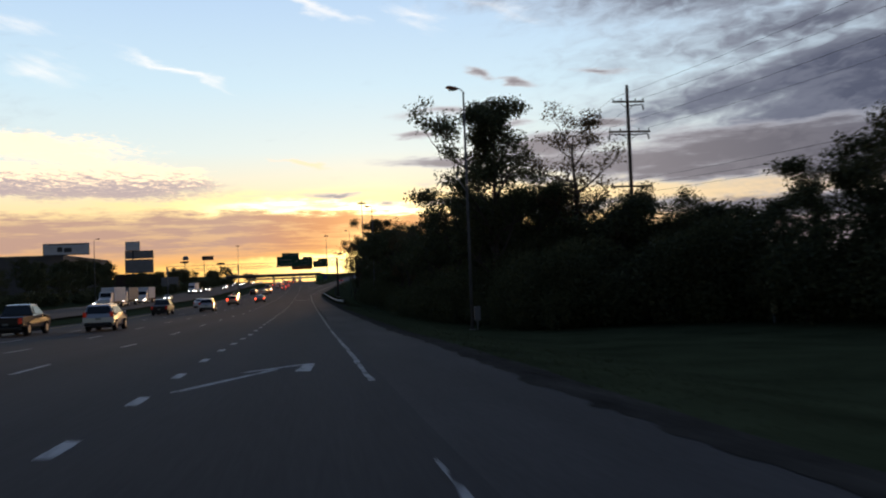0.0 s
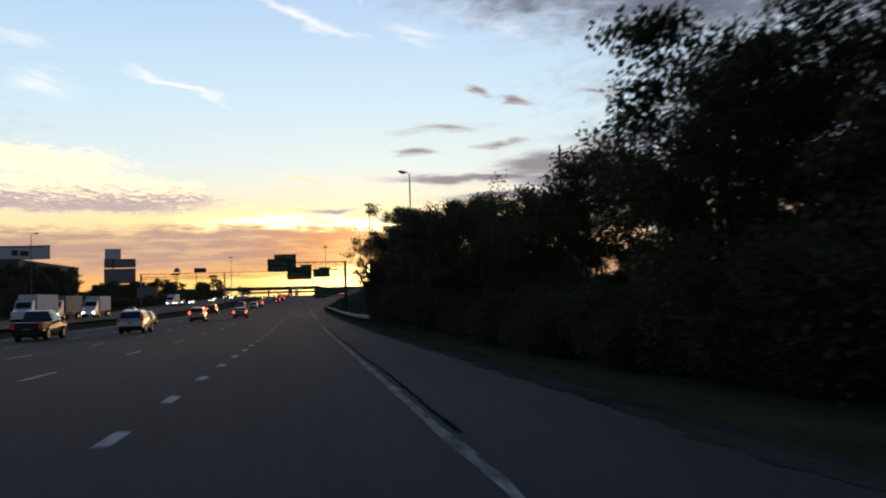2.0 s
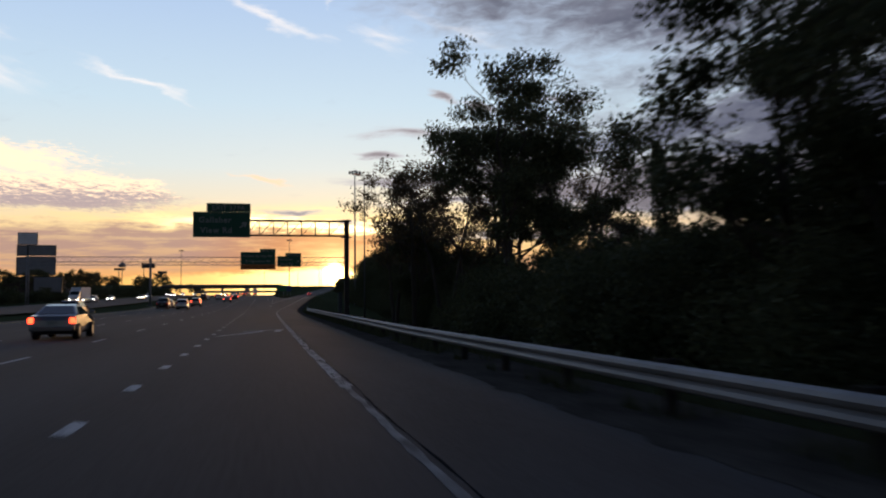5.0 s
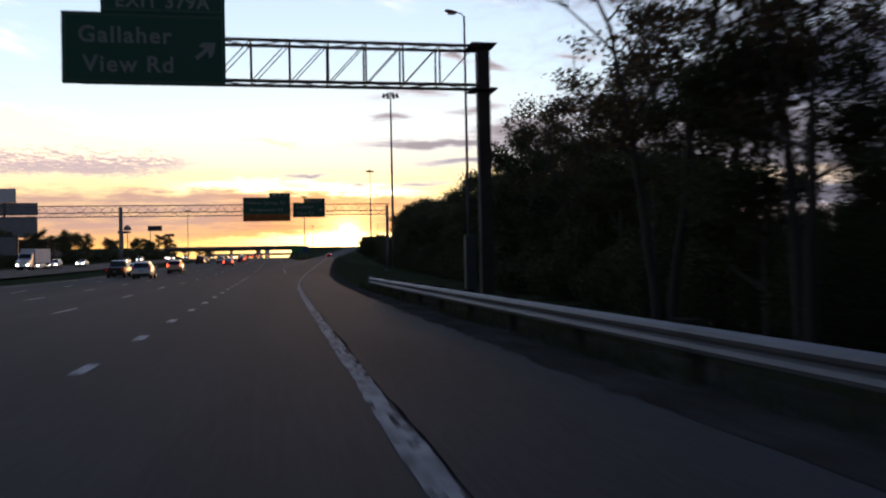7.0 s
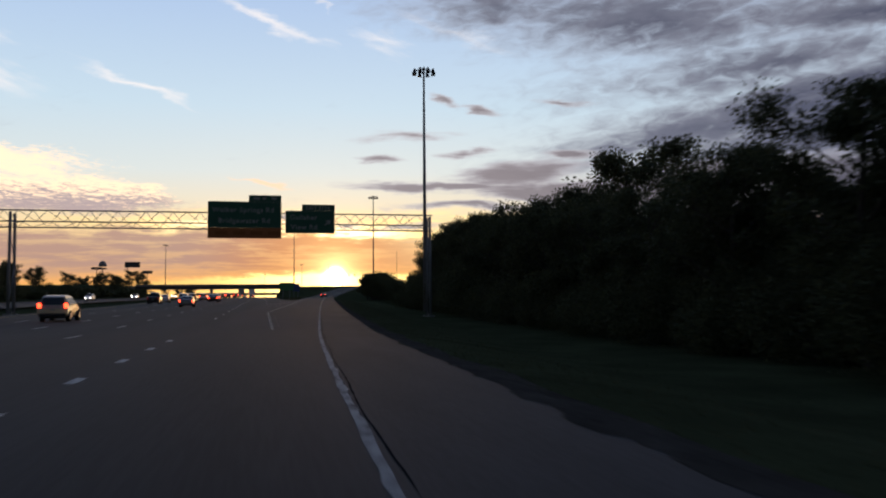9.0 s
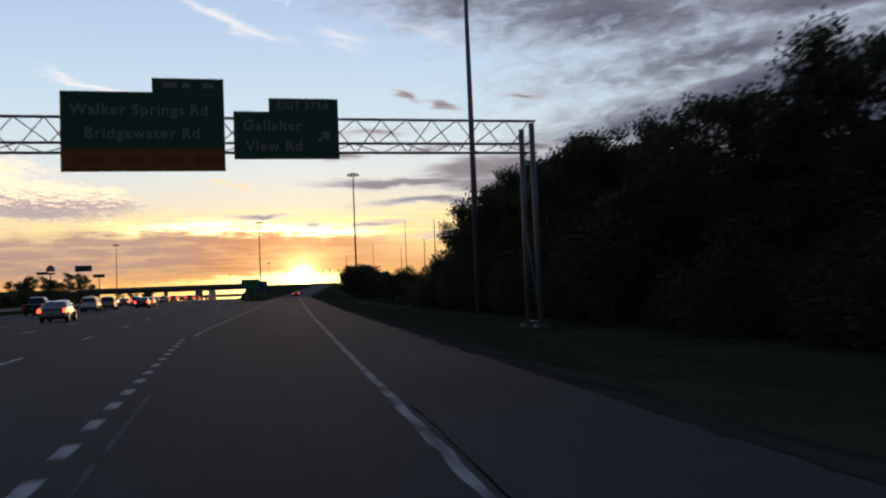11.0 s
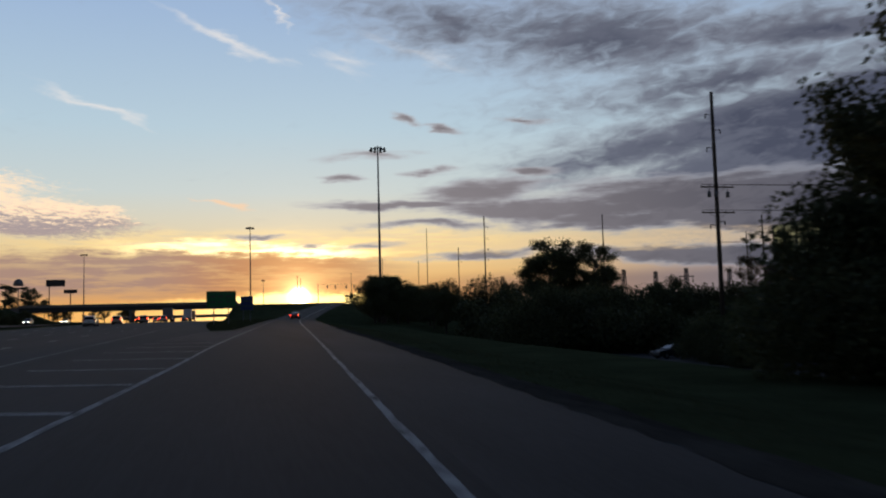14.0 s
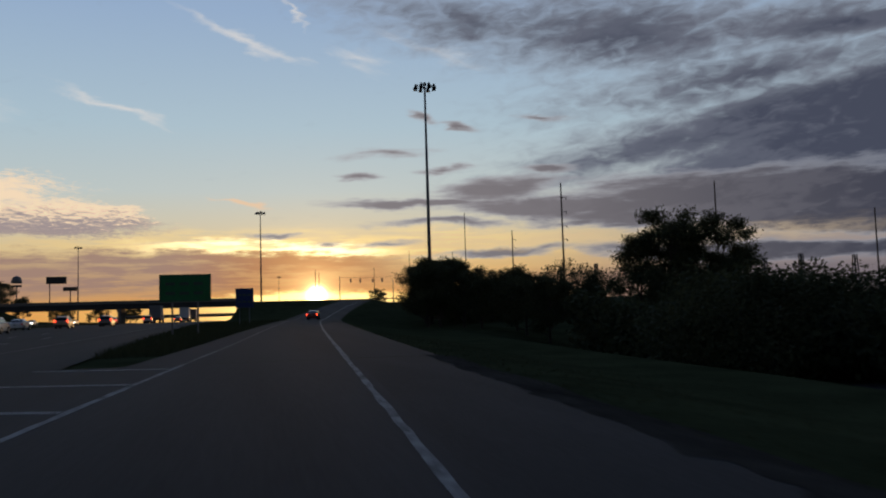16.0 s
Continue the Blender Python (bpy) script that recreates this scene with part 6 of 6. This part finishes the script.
# (kind, x, y, height)
BELT = [("tall", 14.6, 65, 17.6, BIG), ("sparse", 20.6, 63, 16.4, THIN), ("mid", 13.5, 75, 11.5, MID), ("mid", 19, 74, 11.5, MID), ("mid", 18.5, 66, 11.0, MID), ("mid", 24, 58, 9.5, MID), ("mid", 31, 46, 9.4, MID), ("mid", 32.5, 40, 11.6, MID), ("mid", 29, 33, 9.5, MID), ("mid", 36, 45, 12.8, MID), ("mid", 34, 56, 8.6, MID), ("mid", 29, 60, 8.6, MID),
        ("mid", 17.5, 83, 11.0, MID), ("mid", 15.4, 82.5, 7.4, MID), ("mid", 19.5, 79.5, 11.2, MID), ("mid", 20.6, 88, 10.8, MID), ("grove", 13.8, 91, 10.6, STEMS), ("grove", 18.5, 97, 11.3, STEMS), ("grove", 14.0, 99, 10.2, STEMS), ("grove", 16.6, 102, 10.3, STEMS), ("lattice", 21.5, 100, 10.4, THIN), ("grove", 14.2, 106, 9.2, STEMS), ("mid", 19.8, 104, 6.2, MID), ("mid", 18, 112, 10.8, MID), ("airy", 13.5, 114, 11.0, THIN), ("mid", 13.5, 122, 11.8, MID), ("airy", 17, 127, 13, THIN), ("mid", 13.2, 131, 12.0, MID),
        ("mid", 13.4, 139, 12.2, MID), ("mid", 15, 147, 12.6, MID), ("mid", 14.0, 152, 11.0, MID), ("bare", 19.0, 175, 8.5, "half bare tree with dead limbs"), ("ivy", 20.3, 170, 10.6, "slim tree wrapped in ivy"),
        ("open", 14.6, 182, 17, BIG), ("open", 19.5, 184, 17.5, BIG), ("open", 16.0, 189, 17.5, BIG), ("lattice", 22.5, 190, 15, THIN), ("lattice", 13.4, 195, 14.2, THIN), ("lattice", 16.8, 199, 16.0, THIN), ("lattice", 12.4, 203, 15.0, THIN), ("lattice", 11.6, 209, 14.5, THIN), ("mid", 13.2, 206, 8.6, MID), ("mid", 14.6, 211.5, 8.4, MID), ("mid", 17.6, 222, 7.6, MID), ("mid", 19.6, 209, 6.4, MID), ("lattice", 15.5, 213, 14.0, THIN), ("lattice", 21.5, 212, 13.0, THIN), ("mid", 17.6, 203.5, 7.4, MID), ("mid", 19.8, 202, 6.4, MID), ("airy", 18.6, 192.5, 14, THIN), ("mid", 21.0, 186.5, 9.6, MID), ("mid", 24.5, 183, 8.0, MID),
        ("lattice", 16.0, 219, 12.5, THIN), ("airy", 17.0, 225, 10.5, THIN), ("mid", 21, 227, 7.6, MID), ("lattice", 16.6, 230, 12.4, THIN), ("mid", 18.0, 231, 7.6, MID), ("mid", 18.8, 237, 10.0, MID), ("lattice", 19.5, 235, 12.6, THIN), ("mid", 18.4, 244.5, 12.6, MID), ("mid", 19.6, 253, 11.1, MID), ("mid", 20.2, 263, 9.9, MID), ("mid", 21.2, 273, 9.5, MID), ("mid", 21.9, 283, 9.0, MID), ("mid", 22.6, 290, 9.2, MID), ("mid", 23.4, 297, 9.8, MID), ("mid", 24.2, 304, 10.8, MID), ("mid", 24.8, 310, 10.8, MID), ("mid", 28, 299, 13.8, MID),
        ("mid", 25.2, 316, 11.4, MID), ("mid", 26.0, 322, 10.8, MID), ("mid", 26, 329, 11.0, MID), ("slim", 27, 335, 11.5, MID), ("mid", 26.5, 342, 12.0, MID), ("mid", 28.6, 350, 12.2, MID), ("mid", 29.6, 357, 12.4, MID), ("mid", 30.8, 366, 13.2, MID), ("mid", 29.5, 373, 12.8, MID), ("mid", 30.8, 381, 11.0, MID), ("round", 30.0, 388, 9.9, MID), ("round", 33.6, 391, 10.4, MID), ("round", 32.6, 386.5, 11.8, MID), ("mid", 37.0, 388, 12.8, MID), ("mid", 35.0, 379, 13.8, MID), ("mid", 34, 374, 14, MID), ("mid", 34, 358, 13, MID), ("mid", 31, 351, 13.5, MID), ("mid", 31, 364, 13.8, MID), ("mid", 34, 344, 12, MID),
        ("round", 74.5, 534, 16.6, "round dark tree beyond the slip road"), ("round", 72.5, 540, 13.5, "round dark tree beyond the slip road"), ("round", 77.5, 537, 13.0, "round dark tree beyond the slip road"), ("mid", 83.0, 533, 16.0, "airy dark tree beyond the slip road"), ("round", 81.0, 531, 10.0, "round dark tree beyond the slip road"), ("round", 86.5, 534, 10.5, "round dark tree beyond the slip road"), ("airy", 84, 478, 9.5, THIN), ("far", 70, 480, 6.5, MID)]
for i, (kind, x, y, h, label) in enumerate(BELT):
    plant(kind, i, x, y, h, label, "trees of the roadside belt", 0.97 if kind == "tall" else 1.0)
rng = random.Random(23)
y, i = 52.0, 0
while y < 392:
    edge = lerp_table([(50, 12.8), (60, 12.0), (72, 10.0), (82, 9.3), (100, 9.5), (120, 10.6), (172, 11.0), (205, 13.0), (216, 14.0), (240, 16.0), (270, 18.6), (300, 21.0), (330, 22.6), (345, 24.2), (355, 25.8), (370, 26.0), (377, 25.0), (395, 26.2)], y)
    for row in range(2):
        hgt = rng.uniform(3.6, 5.2) + row * 1.0
        if 80 < y < 118 or 186 < y < 228:
            hgt = rng.uniform(3.2, 4.2) + 0.4 * row - (0.5 if 186 < y < 216 else 0.3 if y < 118 else 0)
        if 148 < y < 184:
            hgt = rng.uniform(4.5, 5.3) + 0.6 * row
        if 330 < y < 392:
            hgt += 1.5 + row
        plant("bush", i, edge + 2.0 + row * 3.4 + rng.uniform(-0.6, 0.6), y + rng.uniform(-1, 1), hgt, BUSH, "bushes of the roadside belt", rng.uniform(0.85, 1.1))
        i += 1
    y += 4.1
for k in range(16):
    plant("bush", k, 17 + k * 2.0, 56 - k * 1.9, rng.uniform(4.5, 6.5), BUSH, "bushes of the roadside belt", 1.1)
for x, y, h in ((27.5, 43, 6.2), (30.5, 38.5, 6.4), (25.5, 48, 6.0)):
    plant("bush", int(x), x, y, h, BUSH, "bushes of the roadside belt", 1.1)
# backing rows that close the belt
for y0, y1, x0, x1, h0, h1, step in ((56, 84, 22, 31, 7.6, 9.0, 3.5), (84, 125, 20, 25, 4.3, 5.0, 4.0), (125, 160, 18, 24, 7.2, 8.2, 4.5), (160, 188, 22, 29, 6.2, 6.8, 3.8), (188, 210, 22.5, 29, 4.3, 5.0, 3.8), (210, 238, 23, 29, 4.4, 5.2, 3.8), (238, 262, 22.5, 27, 8.6, 9.8, 3.4), (262, 318, 23, 29, 7.4, 8.8, 4.0), (312, 374, 31, 38, 8.8, 10.6, 4.0)):
    y, k = y0, 0
    while y < y1:
        for x in (x0, x1):
            plant("far", k, x + rng.uniform(-1, 1) + (0.065 * (y - y0) if y0 > 250 else 0), y + rng.uniform(-1, 1), rng.uniform(h0, h1), MID, "trees of the roadside belt", 1.15)
            k += 1
        y += step
# bushes beyond the slip road
for k in range(46):
    y = 440 + k * 4.8
    low = lerp_table([(440, 3.0), (470, 3.5), (483, 4.0), (498, 5.0), (512, 7.0), (520, 8.4), (536, 8.8), (550, 9.6), (575, 10.0), (600, 9.0), (640, 7), (680, 6)], y)
    plant("round" if 495 < y < 560 else ("far" if low > 6 else "far_bush"), k, lerp_table([(440, 75), (456, 66), (480, 52), (500, 42), (515, 37.5), (530, 36.5), (556, 42), (600, 52), (660, 66)], y) + rng.uniform(-1.6, 1.6), y, low * rng.uniform(0.90, 1.08), "dark round bush beside slip road", "bushes by the slip road", 1.15)
for x, y, h in ((47, 556, 8.2), (52, 557, 8.8), (58, 558, 9.8), (64, 557, 10.4), (69, 553, 9.2), (73, 530, 8.0), (78, 529, 7.6), (84, 530, 7.6), (90, 534, 7.2), (44, 540, 7.6), (49, 545, 7.0)):
    plant("bush", int(x), x, y, h, "dark round bush beside slip road", "bushes by the slip road", 0.9)
for k in range(46):
    plant("bush", k, 47 + 2.9 * k + rng.uniform(-1, 1), 476 + rng.uniform(-4, 5) + k * 0.7, rng.uniform(4.9, 5.7), "dark bush in front of substation", "bushes by the substation", 1.05)
for x, y, h in ((54.6, 444.2, 1.2), (56.8, 444.6, 1.8), (58.9, 445.6, 2.0), (61.5, 447.0, 1.6), (55.0, 441.5, 1.3), (53.8, 438.0, 1.5), (52.8, 434.4, 1.5), (51.8, 431.0, 1.6), (51.2, 427.6, 1.6)):
    plant("bush", int(x), x, y, h, "low dark bush at edge of yard", "bushes of the yard", 0.8)
# trees behind the oncoming lanes
for k in range(38):
    y = 130 + 16.3 * k
    plant("far", k, -60 - rng.uniform(0, 9) - (12 if 480 < y < 600 else 0), y, rng.uniform(6.5, 9.0) if y < 420 else rng.uniform(7, 10), "dark leafy tree beside oncoming lanes", "trees by the oncoming lanes", 1.1)
for k in range(44):
    plant("far_bush", k, -55 - rng.uniform(0, 3), 110 + 13 * k, rng.uniform(3.0, 4.6), "dark bush beside the oncoming lanes", "bushes by the oncoming lanes", 1.3)
for k in range(16):
    plant("far", k, rng.uniform(-135, -40), rng.uniform(740, 1150), rng.uniform(8, 13), "distant dark tree near the horizon", "distant trees", 1.2)
for k in range(16):
    plant("far", k, 62 + rng.uniform(0, 150), rng.uniform(725, 900), rng.uniform(6, 9), "distant dark tree near the horizon", "distant trees", 1.3)


for k in range(16):
    plant("far", k, -70 - rng.uniform(0, 13), 262 + 5.2 * k, rng.uniform(9.5, 12.5), "dark leafy tree before the store", "trees by the oncoming lanes", 1.1)


# grass along the verge
def grass_patch(name, spots, seed, label, height=0.10):
    r = np.random.RandomState(seed)
    n = len(spots)
    base = np.array(spots)
    ang = r.uniform(0, 6.28, n)
    w = np.stack([np.cos(ang), np.sin(ang), np.zeros(n)], 1) * 0.02
    tip = base + np.stack([r.normal(0, 0.06, n), r.normal(0, 0.06, n), height * r.uniform(0.5, 1.4, n)], 1)
    v = np.stack([base - w, base + w, tip], 1).reshape(-1, 3)
    me = bpy.data.meshes.new(name)
    me.vertices.add(3 * n)
    me.vertices.foreach_set("co", v.ravel())
    me.loops.add(3 * n)
    me.loops.foreach_set("vertex_index", np.arange(3 * n, dtype=np.int32))
    me.polygons.add(n)
    me.polygons.foreach_set("loop_start", np.arange(0, 3 * n, 3, dtype=np.int32))
    me.update()
    me.materials.append(BLADE)
    return tagged(new(name, me), label, "grass", kind="stuff")


rng = random.Random(31)
spots = []
for k in range(70000):
    y = rng.uniform(8, 470)
    d = rng.uniform(0, 1) ** 1.6 * 9.0 - 0.1
    x = shoulder_x(y) + d
    spots.append((x, y, land_z(x, y) - 0.02))
grass_patch("verge_grass", spots, 5, "short dark grass blades along the verge", 0.07)
# weeds added to darken the ground and hide the posts below the rail
spots = []
for k in range(16000):
    y = rng.uniform(118, 232)
    x = rail_x(y) + rng.uniform(0, 1) ** 1.5 * 2.6 - 0.05
    if noise.noise(Vector((x * 0.5, y * 0.35, 2.0))) > -0.25:
        spots.append((x, y, land_z(x, y) - 0.02))
grass_patch("rail_weeds", spots, 8, "ragged weeds added to darken ground under and behind guardrail", 0.32)
spots = []
for k in range(14000):
    y = rng.uniform(448, 560)
    a, b = main_right(y), gore_x(y) - 1.6
    if b > a:
        x = rng.uniform(a, b)
        spots.append((x, y, land_z(x, y) - 0.02))
grass_patch("gore_grass", spots, 6, "dark grass island between motorway and slip road", 0.3)
